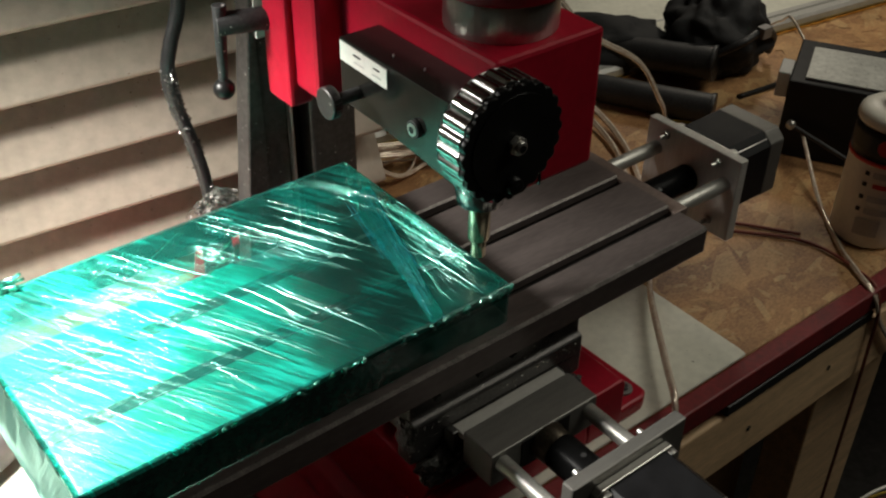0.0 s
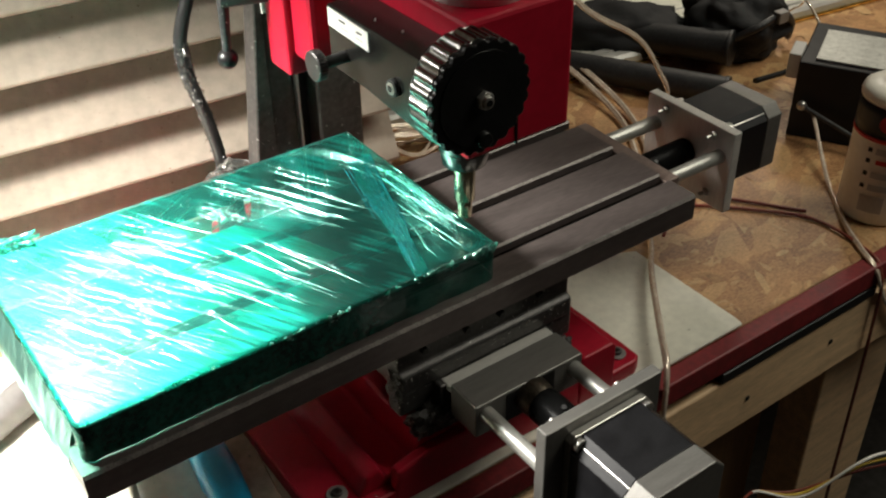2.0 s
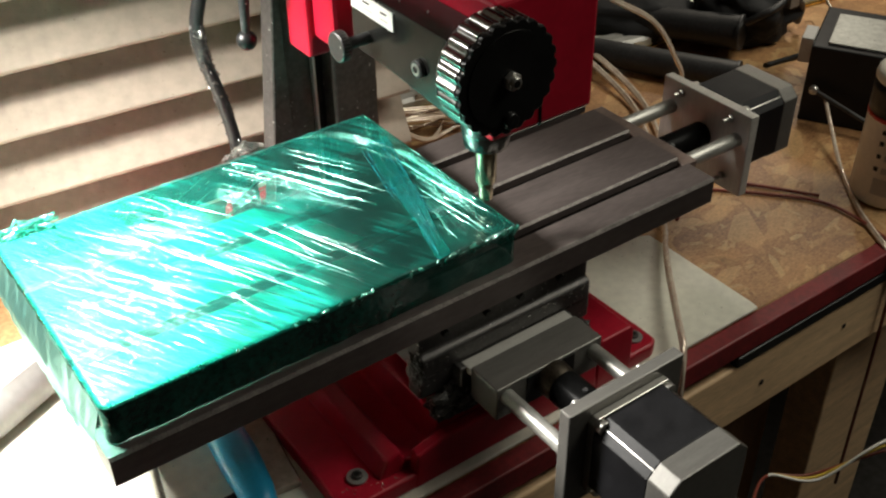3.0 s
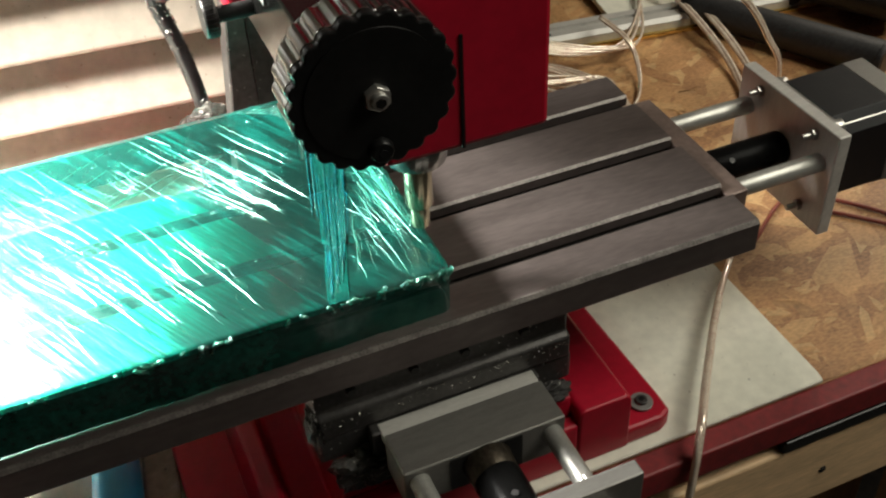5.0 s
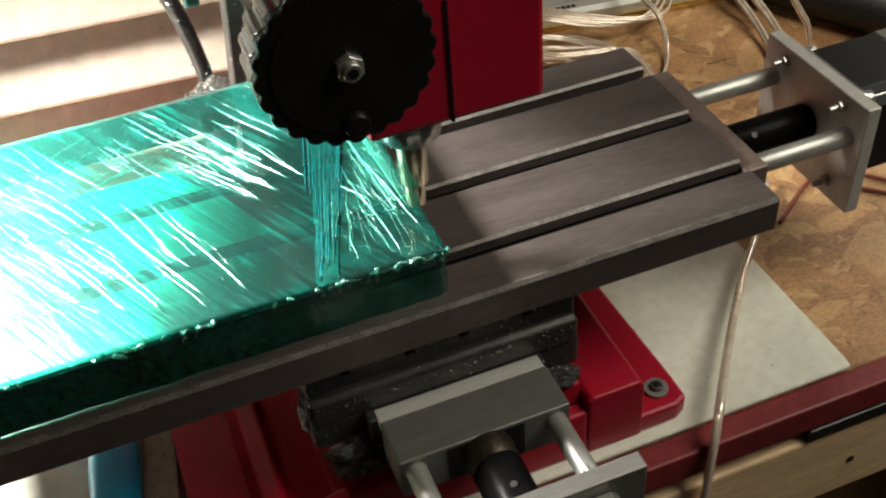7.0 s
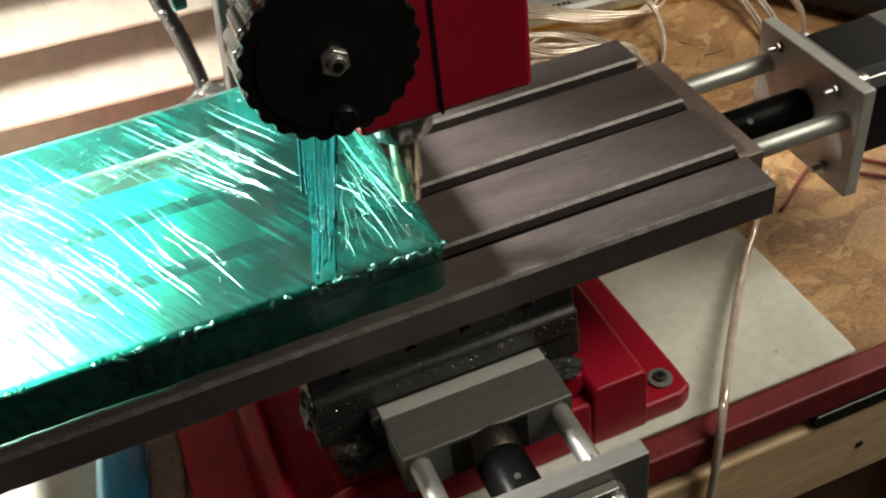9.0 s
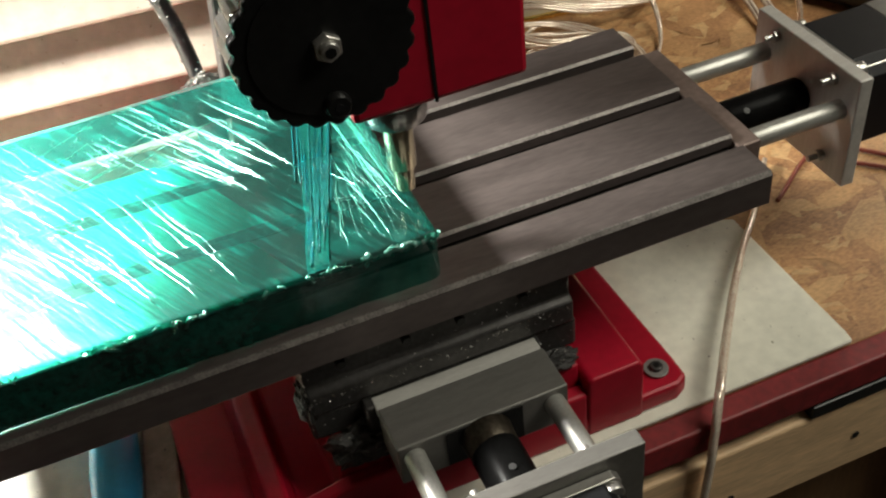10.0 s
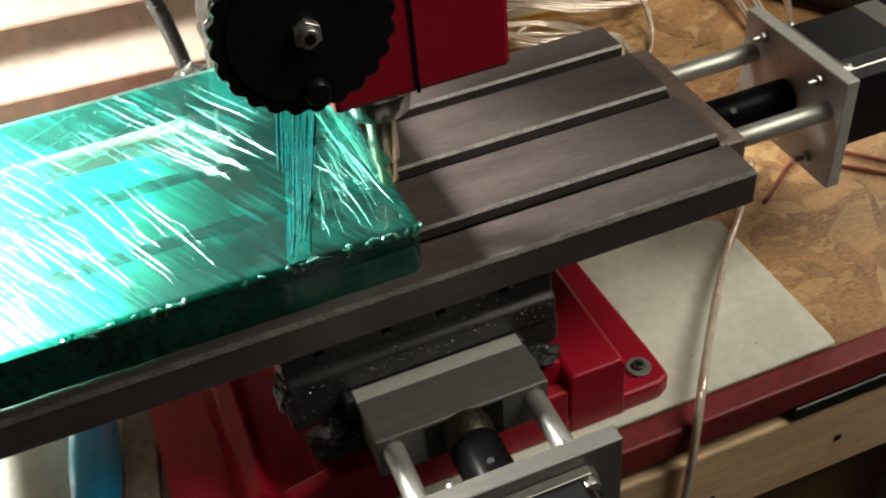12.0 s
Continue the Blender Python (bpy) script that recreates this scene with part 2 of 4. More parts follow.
CREAM = material("cream_plastic", (0.8, 0.77, 0.68), 0.35, 0.0, 0.06, 30, 0.02)
REDWIRE = material("dull_red_insulation", (0.2, 0.045, 0.03), 0.4, 0.0, 0.15, 90, 0.05)
YELLOW = material("yellow_insulation", (0.6, 0.42, 0.05), 0.4, 0.0, 0.15, 90, 0.05)

# ---------------------------------------------------------------- builders


def part(name, bm, mat, parent=None, label=""):
    mesh = bpy.data.meshes.new(name)
    bm.to_mesh(mesh)
    bm.free()
    mesh.materials.append(mat)
    ob = new(name, mesh)
    if parent:
        ob.parent = parent
    if label:
        ob["label"] = label
    return ob


def thing(name, label, category, group="", kind="", at=(0, 0, 0)):
    ob = new(name)
    ob.empty_display_size = 0.01
    ob.location = at
    return tagged(ob, label, category, group, kind)


def box(x0, x1, y0, y1, z0, z1, bevel=0.0006, bm=None, segs=2):
    b = bmesh.new()
    bmesh.ops.create_cube(b, size=1)
    bmesh.ops.scale(b, vec=(x1 - x0, y1 - y0, z1 - z0), verts=b.verts)
    bmesh.ops.translate(b, vec=((x0 + x1) / 2, (y0 + y1) / 2, (z0 + z1) / 2), verts=b.verts)
    if bevel:
        bmesh.ops.bevel(b, geom=list(b.edges), offset=bevel, segments=segs, affect="EDGES", profile=0.5)
    return join(bm, b)


def join(bm, b):
    if bm is None:
        return b
    mesh = bpy.data.meshes.new("tmp")
    b.to_mesh(mesh)
    b.free()
    bm.from_mesh(mesh)
    bpy.data.meshes.remove(mesh)
    return bm


def smooth(bm):
    for f in bm.faces:
        f.smooth = True
    return bm


def rod(p0, p1, r0, r1=None, segs=20, bevel=0.0004, bm=None):
    p0, p1 = Vector(p0), Vector(p1)
    b = bmesh.new()
    d = p1 - p0
    bmesh.ops.create_cone(b, cap_ends=True, segments=segs, radius1=r0, radius2=r0 if r1 is None else r1, depth=d.length)
    if bevel:
        caps = [e for e in b.edges if all(abs(abs(v.co.z) - d.length / 2) < 1e-6 for v in e.verts)]
        bmesh.ops.bevel(b, geom=caps, offset=bevel, segments=2, affect="EDGES", profile=0.5)
    for f in b.faces:
        f.smooth = len(f.verts) == 4
    m = Matrix.Translation((p0 + p1) / 2) @ d.to_track_quat("Z", "Y").to_matrix().to_4x4()
    bmesh.ops.transform(b, matrix=m, verts=b.verts)
    return join(bm, b)


def ball(c, r, bm=None, scale=(1, 1, 1)):
    b = bmesh.new()
    bmesh.ops.create_uvsphere(b, u_segments=20, v_segments=12, radius=r)
    bmesh.ops.scale(b, vec=scale, verts=b.verts)
    bmesh.ops.translate(b, vec=c, verts=b.verts)
    return join(bm, smooth(b))


def spline(points, n=10):
    pts = [Vector(p) for p in points]
    pts = [2 * pts[0] - pts[1]] + pts + [2 * pts[-1] - pts[-2]]
    out = []
    for i in range(1, len(pts) - 2):
        a, b, c, d = pts[i - 1 : i + 3]
        for k in range(n):
            t = k / n
            out.append(0.5 * (2 * b + (c - a) * t + (2 * a - 5 * b + 4 * c - d) * t * t + (3 * b - a - 3 * c + d) * t**3))
    out.append(pts[-2])
    return out


def tube(points, r, segs=8, n=10, bm=None, taper=None):
    path = spline(points, n)
    b = bmesh.new()
    rings = []
    side = Vector((0.3, 0.2, 1)).normalized()
    for i, p in enumerate(path):
        d = (path[min(i + 1, len(path) - 1)] - path[max(i - 1, 0)]).normalized()
        u = d.cross(side)
        if u.length < 1e-4:
            u = d.cross(Vector((1, 0, 0)))
        u.normalize()
        v = d.cross(u)
        rr = r if taper is None else r * taper(i / (len(path) - 1))
        rings.append([b.verts.new(p + (u * math.cos(a) + v * math.sin(a)) * rr) for a in [2 * math.pi * k / segs for k in range(segs)]])
    for q, w in zip(rings, rings[1:]):
        for k in range(segs):
            b.faces.new((q[k], q[(k + 1) % segs], w[(k + 1) % segs], w[k])).smooth = True
    b.faces.new(rings[0][::-1])
    b.faces.new(rings[-1])
    return join(bm, b)


def extrude(outline, axis, a, b_, bevel=0.0, segs=2):
    """A closed outline in the plane across axis, drawn from a to b_."""
    def at(u, v, w):
        return {"x": (w, u, v), "y": (u, w, v), "z": (u, v, w)}[axis]
    b = bmesh.new()
    one = [b.verts.new(at(u, v, a)) for u, v in outline]
    two = [b.verts.new(at(u, v, b_)) for u, v in outline]
    n = len(outline)
    for i in range(n):
        b.faces.new((one[i], one[(i + 1) % n], two[(i + 1) % n], two[i]))
    b.faces.new(one)
    b.faces.new(two)
    bmesh.ops.recalc_face_normals(b, faces=b.faces)
    if bevel:
        bmesh.ops.bevel(b, geom=[e for e in b.edges if e.calc_face_angle(0) > 0.3], offset=bevel, segments=segs, affect="EDGES", profile=0.5)
    return b


# ---------------------------------------------------------------- room
FLOOR = BENCH - 0.9
tagged(part("floor", box(-2.2, 2.6, -2.2, 1.2, FLOOR - 0.1, FLOOR, 0), FLOORM), "dim grey concrete garage floor", "floor", kind="structure")
tagged(part("ceiling", box(-2.2, 2.6, -2.2, 1.2, FLOOR + 2.5, FLOOR + 2.6, 0), ROOM), "dim painted ceiling", "ceiling", kind="structure")
tagged(part("wall_south", box(-2.2, 2.6, -2.3, -2.2, FLOOR, FLOOR + 2.5, 0), ROOM), "dim painted wall", "wall", kind="structure")
tagged(part("wall_north", box(-2.2, 2.6, 1.2, 1.3, FLOOR, FLOOR + 2.5, 0), ROOM), "dim painted wall", "wall", kind="structure")
tagged(part("wall_west", box(-2.3, -2.2, -2.2, 1.2, FLOOR, FLOOR + 2.5, 0), ROOM), "dim painted wall", "wall", kind="structure")
tagged(part("wall_east", box(2.6, 2.7, -2.2, 1.2, FLOOR, FLOOR + 2.5, 0), ROOM), "dim painted wall", "wall", kind="structure")

# ---------------------------------------------------------------- bench
bench = thing("workbench", "pine workbench with a strand board top and red painted edge", "workbench", at=(0, 0, FLOOR))


def bpart(name, bm, mat, label=""):
    bm.transform(Matrix.Translation((0, 0, -FLOOR)))
    return part(name, bm, mat, bench, label)


bpart("benchtop", box(-1.3, 1.2, -0.012, 0.6, BENCH - 0.016, BENCH, 0.001), OSB, "oriented strand board top")
bpart("edge_strip", box(-1.3, 1.2, -0.0265, -0.0122, BENCH - 0.019, BENCH + 0.0005, 0.0015), REDPAINT, "chipped red painted edge strip")
# black box paints the shadowed gap between edge strip and rail
bpart("gap_shade", box(0.025, 0.2, -0.0275, -0.0128, BENCH - 0.029, BENCH - 0.0195, 0.001), BLACK, "black strip standing in for the shadow under the edge")
bpart("front_rail", box(-1.3, 1.2, -0.0262, 0.018, BENCH - 0.09, BENCH - 0.0295, 0.002), WOOD, "planed pine rail")
bpart("leg", box(0.203, 0.305, -0.002, 0.036, FLOOR, BENCH - 0.0905, 0.002), WOOD, "pine post")
bpart("side_panel", box(0.03, 0.2025, 0.05, 0.062, FLOOR, BENCH - 0.0905, 0.001), SHADEDPINE, "wooden panel with the under-bench shade in its brown")
bpart("back_rail", box(-1.3, 1.2, 0.55, 0.59, BENCH - 0.09, BENCH - 0.0165, 0.002), SHADEDPINE)
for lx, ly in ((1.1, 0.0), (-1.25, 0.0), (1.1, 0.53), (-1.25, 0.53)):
    bpart("leg", box(lx, lx + 0.05, ly, ly + 0.06, FLOOR, BENCH - 0.0905, 0.002), SHADEDPINE)
for kx, kz in ((0.155, -0.183), (0.25, -0.2), (0.06, -0.19), (-0.02, -0.2)):
    bpart("nail_head", rod((kx, -0.0267, kz), (kx, -0.0258, kz), 0.0024, segs=10, bevel=0), BLACK, "dark nail head")

# loose strands pressed into the board
rng = random.Random(4)
verts, faces = [], []
for i in range(8000):
    cx, cy = rng.uniform(-0.05, 0.85), rng.uniform(-0.008, 0.56)
    a = rng.gauss(0.35, 0.8)
    l = rng.choice((0.008, 0.013, 0.02, 0.03)) * rng.uniform(0.7, 1.2)
    w = l * rng.uniform(0.12, 0.4)
    z = BENCH + 0.0003 + 0.0007 * rng.random()
    u, v = Vector((math.cos(a), math.sin(a), 0)), Vector((-math.sin(a), math.cos(a), 0))
    base = len(verts)
    ring = [(-1, -0.5 * rng.random()), (-0.6, -1), (0.7, -rng.uniform(0.5, 1)), (1, 0.3 * rng.uniform(-1, 1)), (0.6, 1), (-0.8, rng.uniform(0.5, 1))]
    for p, q in ring:
        c = Vector((cx, cy, z)) + u * (p * l) + v * (q * w)
        verts.append((c.x, max(c.y, -0.0115), c.z - FLOOR))
    faces.append([base + k for k in range(6)])
mesh = bpy.data.meshes.new("wood_strand")
mesh.from_pydata(verts, [], faces)
mesh.materials.append(STRAND)
strands = new("wood_strand", mesh)
strands.parent = bench
tagged(strands, "honey and brown wood strands", kind="stuff")

# white laminate sheet under the mill
sheet = tagged(part("laminate_sheet", extrude([(-0.95, -0.0128), (0.056, -0.0128), (0.057, -0.006), (0.057, 0.0975), (-0.018, 0.135), (-0.03, 0.27), (-0.95, 0.27)], "z", BENCH + 0.0012, BENCH + 0.0042, 0.0008, 1), BOARD),
               "worn white laminate sheet under the mill, dusted with chips", "sheet")

# ---------------------------------------------------------------- wall of lapped boards
siding = thing("siding", "dusty white lapped siding boards behind the mill", "siding", kind="structure", at=(-0.33, 0.3197, BENCH))
siding.rotation_euler.z = math.atan(-0.09)
PITCH = 0.0483
one = extrude([(0.003, 0.0), (-0.0005, 0.0), (-0.0015, 0.0014), (-0.0015, 0.003), (0.008, 0.45 * PITCH), (0.0235, PITCH + 0.004), (0.0265, PITCH + 0.004)], "x", -0.9, 0.295)
siding_board = None
for i in range(16):
    z = -0.0503 - 2 * PITCH - BENCH + PITCH * i
    if siding_board is None:
        siding_board = part("board", one, SIDING, siding)
        siding_board.location.z = z
    else:
        o = new("board", siding_board.data)
        o.parent = siding
        o.location.z = z
part("sheathing", box(-0.9, 0.295, 0.0275, 0.039, 0.0, 0.75, 0), SIDING, siding)

# ---------------------------------------------------------------- milling machine
mill = thing("milling_machine", "red benchtop milling machine with ground iron table and stepper motors", "milling machine", at=(0, 0, BENCH))


def mpart(name, bm, mat, label="", parent=None):
    bm.transform(Matrix.Translation((0, 0, -BENCH)))
    return part(name, bm, mat, parent or mill, label)


T, SW = 0.0176, 0.004
# table: three strips of the profile so that each slot shows its undercut
out = [(0, -T), (0, -0.0016), (0.0014, 0)]
for c in (0.0275, 0.0725, 0.1175):
    out += [(c - SW - 0.0006, 0), (c - SW, -0.0006), (c - SW, -0.006), (c - SW * 1.9, -0.006), (c - SW * 1.9, -0.0115), (c + SW * 1.9, -0.0115), (c + SW * 1.9, -0.006), (c + SW, -0.006), (c + SW, -0.0012), (c + SW + 0.0014, 0)]
out += [(0.1438, 0), (0.145, -0.0012), (0.145, -T)]
table = mpart("table", extrude(out, "x", -0.40, 0.0), CAST, "ground cast iron table with three slots")
# slot floors, much darker than the table top
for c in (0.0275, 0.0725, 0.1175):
    mpart("slot_floor", box(-0.398, -0.0005, c - SW * 1.88, c + SW * 1.88, -0.0114, -0.0085, 0), SLOT, "dark slot floor", table)
for c in (0.0275, 0.0725, 0.1175):
    mpart("worn_edge", extrude([(c + SW - 0.0002, -0.001), (c + SW + 0.0011, 0.0002), (c + SW + 0.0014, 0.0001), (c + SW + 0.0005, -0.0012)], "x", -0.3995, -0.0005), WORN, "bright worn chamfer", table)
mpart("worn_edge", extrude([(-0.0003, -0.0018), (-0.0003, -0.0014), (0.0012, 0.0003), (0.002, 0.0003), (0.0012, -0.0014)], "x", -0.3995, -0.0005), WORN, "bright worn chamfer", table)
for yy in (0.03, 0.078):
    for xx in (-0.4004,):
        mpart("end_hole", rod((xx, yy, -0.0125), (xx + 0.002, yy, -0.0125), 0.0042, segs=12, bevel=0), BLACK, "tapped hole", table)
mpart("table_underside", box(-0.385, -0.012, 0.03, 0.115, -0.03, -T - 0.0001, 0.001), IRON)

# saddle with its gib screws
saddle = mpart("saddle", extrude([(0.006, -0.0535), (0.006, -0.041), (0.010, -0.0385), (0.010, -0.0195), (0.135, -0.0195), (0.135, -0.0535)], "x", -0.2225, -0.096, 0.0012), IRON, "oily dark iron saddle")
for xx in (-0.205, -0.175, -0.15, -0.12):
    mpart("gib_screw", rod((xx, 0.0102, -0.029), (xx, 0.0065, -0.029), 0.0024, segs=10), BLACKED, "", saddle)
mpart("gib", box(-0.224, -0.094, 0.0075, 0.02, -0.071, -0.054, 0.002), IRON, "grey machined gib covered in chips", saddle)

def cake(c, size, seed):
    b = bmesh.new()
    bmesh.ops.create_icosphere(b, subdivisions=4, radius=1)
    for v in b.verts:
        k = 1 + 0.35 * noise.noise(v.co * 2.2 + Vector((seed, 0, 0))) + 0.22 * noise.noise(v.co * 7 + Vector((0, seed, 0)))
        v.co = Vector(c) + Vector((v.co.x * size[0], v.co.y * size[1], v.co.z * size[2])) * k
    return b


CAKE = material("oily_black_swarf", (0.022, 0.021, 0.02), 0.35, 0.2, 0.7, 220, 0.9, spots=0.7, spot_color=(0.3, 0.29, 0.27))
mpart("caked_swarf", cake((-0.2, 0.004, -0.078), (0.02, 0.009, 0.011), 1.5), CAKE, "oily black caked swarf", saddle)
mpart("caked_swarf", cake((-0.108, 0.006, -0.075), (0.012, 0.006, 0.006), 4.5), CAKE, "oily black caked swarf", saddle)
mpart("caked_swarf", cake((-0.223, 0.012, -0.05), (0.004, 0.007, 0.012), 7.5), CAKE, "oily black caked swarf", saddle)

# red base: flange, ribbed body and bolts
base = mpart("base", extrude([(-0.286, -0.004), (-0.282, -0.0065), (-0.045, -0.0065), (-0.0385, -0.003), (-0.0385, 0.012), (-0.041, 0.09), (-0.041, 0.285), (-0.286, 0.285)], "z", BENCH + 0.0045, -0.1115, 0.002), RED, "red enamelled base flange")
mpart("base_body", extrude([(-0.258, -0.112), (-0.252, -0.099), (-0.243, -0.095), (-0.239, -0.106), (-0.22, -0.106), (-0.216, -0.083), (-0.2, -0.079), (-0.096, -0.079), (-0.096, -0.112)], "y", 0.0015, 0.28, 0.0018), RED, "red enamelled casting", base)
mpart("side_wall", extrude([(-0.0957, BENCH + 0.0045), (-0.0957, -0.085), (-0.0935, -0.083), (-0.0685, -0.083), (-0.066, -0.0865), (-0.0655, BENCH + 0.0045)], "y", -0.0072, 0.28, 0.0012), RED, "", base)
mpart("front_apron", extrude([(-0.239, BENCH + 0.0045), (-0.236, -0.097), (-0.215, -0.092), (-0.096, -0.092), (-0.096, BENCH + 0.0045)], "y", -0.007, 0.0013, 0.0018), RED, "", base)
mpart("way", box(-0.2, -0.115, 0.0, 0.22, -0.0775, -0.054, 0.001), IRON, "dovetail way", base)
for bx, by in ((-0.0505, 0.0065), (-0.267, 0.012), (-0.0505, 0.22), (-0.267, 0.22)):
    bolt = mpart("washer", rod((bx, by, -0.1114), (bx, by, -0.1098), 0.0064, segs=24), GREYBAR, "grey washer", base)
    mpart("bolt_head", rod((bx, by, -0.1097), (bx, by, -0.108), 0.0036, 0.0032, segs=20), IRON, "", base)
    mpart("hex_socket", rod((bx, by, -0.1082), (bx, by, -0.1078), 0.0017, segs=6, bevel=0), BLACK, "", base)

# column with dovetails
column = mpart("column", extrude([(-0.212, -0.1115), (-0.1849, -0.1115), (-0.1849, 0.42), (-0.1862, 0.42), (-0.1862, 0.155)], "y", 0.21, 0.2255, 0.0012), COLUMNM, "oily grey column speckled with chips")
mpart("column_core", box(-0.1848, -0.1665, 0.216, 0.235, -0.1115, 0.42, 0.001), COLUMNM, "", column)
mpart("bright_edge", box(-0.1663, -0.1648, 0.2105, 0.2158, -0.1, 0.12, 0.0003), STEEL, "bright worn edge", column)
mpart("column_groove", box(-0.1646, -0.1522, 0.224, 0.235, -0.1115, 0.42, 0.001), BLACK, "", column)
mpart("column_flank", box(-0.152, -0.117, 0.21, 0.235, -0.1115, 0.42, 0.002), COLUMNM, "", column)
mpart("column_back", box(-0.163, -0.122, 0.2352, 0.28, -0.1115, 0.42, 0.002), BLACKED, "", column)
mpart("scale", box(-0.1862, -0.1802, 0.2085, 0.2097, 0.1, 0.3, 0.0002), WHITE, "white scale strip", column)

# head
head = mpart("head", extrude([(-0.004, 0.0925), (0.06, 0.0925), (0.06, 0.117), (0.15, 0.117), (0.15, 0.166), (-0.004, 0.166)], "x", -0.1831, -0.117, 0.0022), RED, "red enamelled spindle head")
mpart("slide", box(-0.2, -0.14, 0.118, 0.1645, 0.1005, 0.3, 0.003), RED, "red slide block on the column", head)
mpart("slide_back", box(-0.165, -0.12, 0.1647, 0.2095, 0.11, 0.3, 0.002), BLACKED, "", head)
mpart("slide_lip", box(-0.2045, -0.19, 0.1405, 0.1655, 0.0885, 0.3, 0.002), RED, "", head)
mpart("clamp_gap", box(-0.1531, -0.1519, -0.0046, -0.0025, 0.0928, 0.14, 0), BLACK, "dark clamp gap", head)
mpart("collar", rod((-0.152, 0.03, 0.166), (-0.152, 0.03, 0.184), 0.0275, segs=48), STEEL, "polished steel collar", head)
mpart("cap", rod((-0.152, 0.03, 0.1842), (-0.152, 0.03, 0.24), 0.031, segs=48, bevel=0.002), RED, "", head)
SPX, SPY = -0.158, 0.033
mpart("spindle_nose", rod((SPX, SPY, 0.0765), (SPX, SPY, 0.0926), 0.0143, segs=40), CHROME, "", head)
mpart("collet", rod((SPX, SPY, 0.0665), (SPX, SPY, 0.0764), 0.0125, 0.0139, segs=32), CHROME, "", head)
mpart("cutter", rod((SPX, SPY, 0.0425), (SPX, SPY, 0.0664), 0.006, segs=28), GILT, "gold tinted bright cutter shank", head)
mpart("cutter_tip", rod((SPX, SPY, 0.031), (SPX, SPY, 0.0425), 0.0042, segs=16), GILT, "", head)
for bx, by in ((-0.127, 0.02), (-0.13, 0.09), (-0.176, 0.1)):
    mpart("cap_screw", rod((bx, by, 0.166), (bx, by, 0.1682), 0.003, segs=14), BLACKED, "", head)

# fine feed box on the side of the head
feed = mpart("feed_box", extrude([(-0.0085, 0.1535), (0.0845, 0.1535), (0.0845, 0.119), (0.05, 0.1185), (-0.0085, 0.113)], "x", -0.2075, -0.1832, 0.001), FEED, "oily dark steel fine feed box")
mpart("label_plate", extrude([(0.0825, 0.1525), (0.044, 0.1515), (0.044, 0.1415), (0.0825, 0.1425)], "x", -0.2083, -0.2077), WHITE, "white label with small print", feed)
for k, (yy, zz, w) in enumerate(((0.068, 0.149, 0.006), (0.052, 0.1485, 0.005), (0.066, 0.1455, 0.008), (0.052, 0.145, 0.007))):
    mpart("print_bar", box(-0.2086, -0.2082, yy - w / 2, yy + w / 2, zz - 0.0004, zz + 0.0004, 0), BLACK if k < 2 else SHADE, "", feed)
mpart("socket_screw", rod((-0.2076, 0.022, 0.131), (-0.2102, 0.022, 0.131), 0.0045, segs=24), BLACKED, "", feed)
mpart("ring", rod((-0.2103, 0.022, 0.131), (-0.2106, 0.022, 0.131), 0.0032, segs=20, bevel=0), STEEL, "", feed)
mpart("hex_socket", rod((-0.2107, 0.022, 0.131), (-0.2109, 0.022, 0.131), 0.0019, segs=6, bevel=0), BLACK, "", feed)
mpart("thumb_screw", rod((-0.2076, 0.068, 0.13), (-0.222, 0.068, 0.13), 0.0032, segs=16), BLACKED, "", feed)
mpart("thumb_screw_head", rod((-0.222, 0.068, 0.13), (-0.2275, 0.068, 0.13), 0.0082, segs=28, bevel=0.001), IRON, "dull steel thumb screw", feed)
for sx, sy in ((-0.197, 0.03), (-0.2, 0.05), (-0.192, 0.0)):
    mpart("chip", rod((sx, sy, 0.1535), (sx + 0.001, sy + 0.001, 0.1542), 0.0005, segs=6, bevel=0), STEEL, "", feed)

# scalloped handwheel
WX, WZ, WR = -0.1925, 0.1405, 0.0287
wheel = bmesh.new()
N = 24
prof = []
steps = N * 8
for k in range(steps):
    a = 2 * math.pi * k / steps
    s = 0.5 + 0.5 * math.cos(N * a)
    r = WR - 0.0016 * (1 - s) ** 2
    prof.append((WX + r * math.cos(a), WZ + r * math.sin(a)))
wheelm = mpart("handwheel", extrude(prof, "y", -0.0275, -0.0242, 0.0008), BLACK, "black scalloped handwheel")
mpart("chrome_rim", extrude(prof, "y", -0.0241, -0.0095, 0.0006), CHROME, "scalloped chrome rim", wheelm)
mpart("wheel_face", rod((WX, -0.0281, WZ), (WX, -0.0275, WZ), 0.0235, segs=48, bevel=0), BLACK, "", wheelm)
mpart("chrome_band", rod((WX, -0.0094, WZ), (WX, -0.0086, WZ), 0.0275, segs=48), STEEL, "", wheelm)
mpart("hub_nut", rod((WX, -0.0281, WZ), (WX, -0.0312, WZ), 0.0047, segs=6), STEEL, "steel hub nut", wheelm)
mpart("hub_screw", rod((WX, -0.0312, WZ), (WX, -0.0332, WZ), 0.0033, 0.0029, segs=20), STEEL, "", wheelm)
mpart("hub_socket", rod((WX, -0.0333, WZ), (WX, -0.0336, WZ), 0.0019, segs=6, bevel=0), BLACK, "", wheelm)
mpart("grip_boss", rod((WX, -0.0281, WZ - 0.0205), (WX, -0.0312, WZ - 0.0205), 0.0046, 0.0038, segs=20), BLACK, "", wheelm)
mpart("grip_hole", rod((WX, -0.0313, WZ - 0.0205), (WX, -0.0315, WZ - 0.0205), 0.0016, segs=6, bevel=0), RUBBER, "", wheelm)

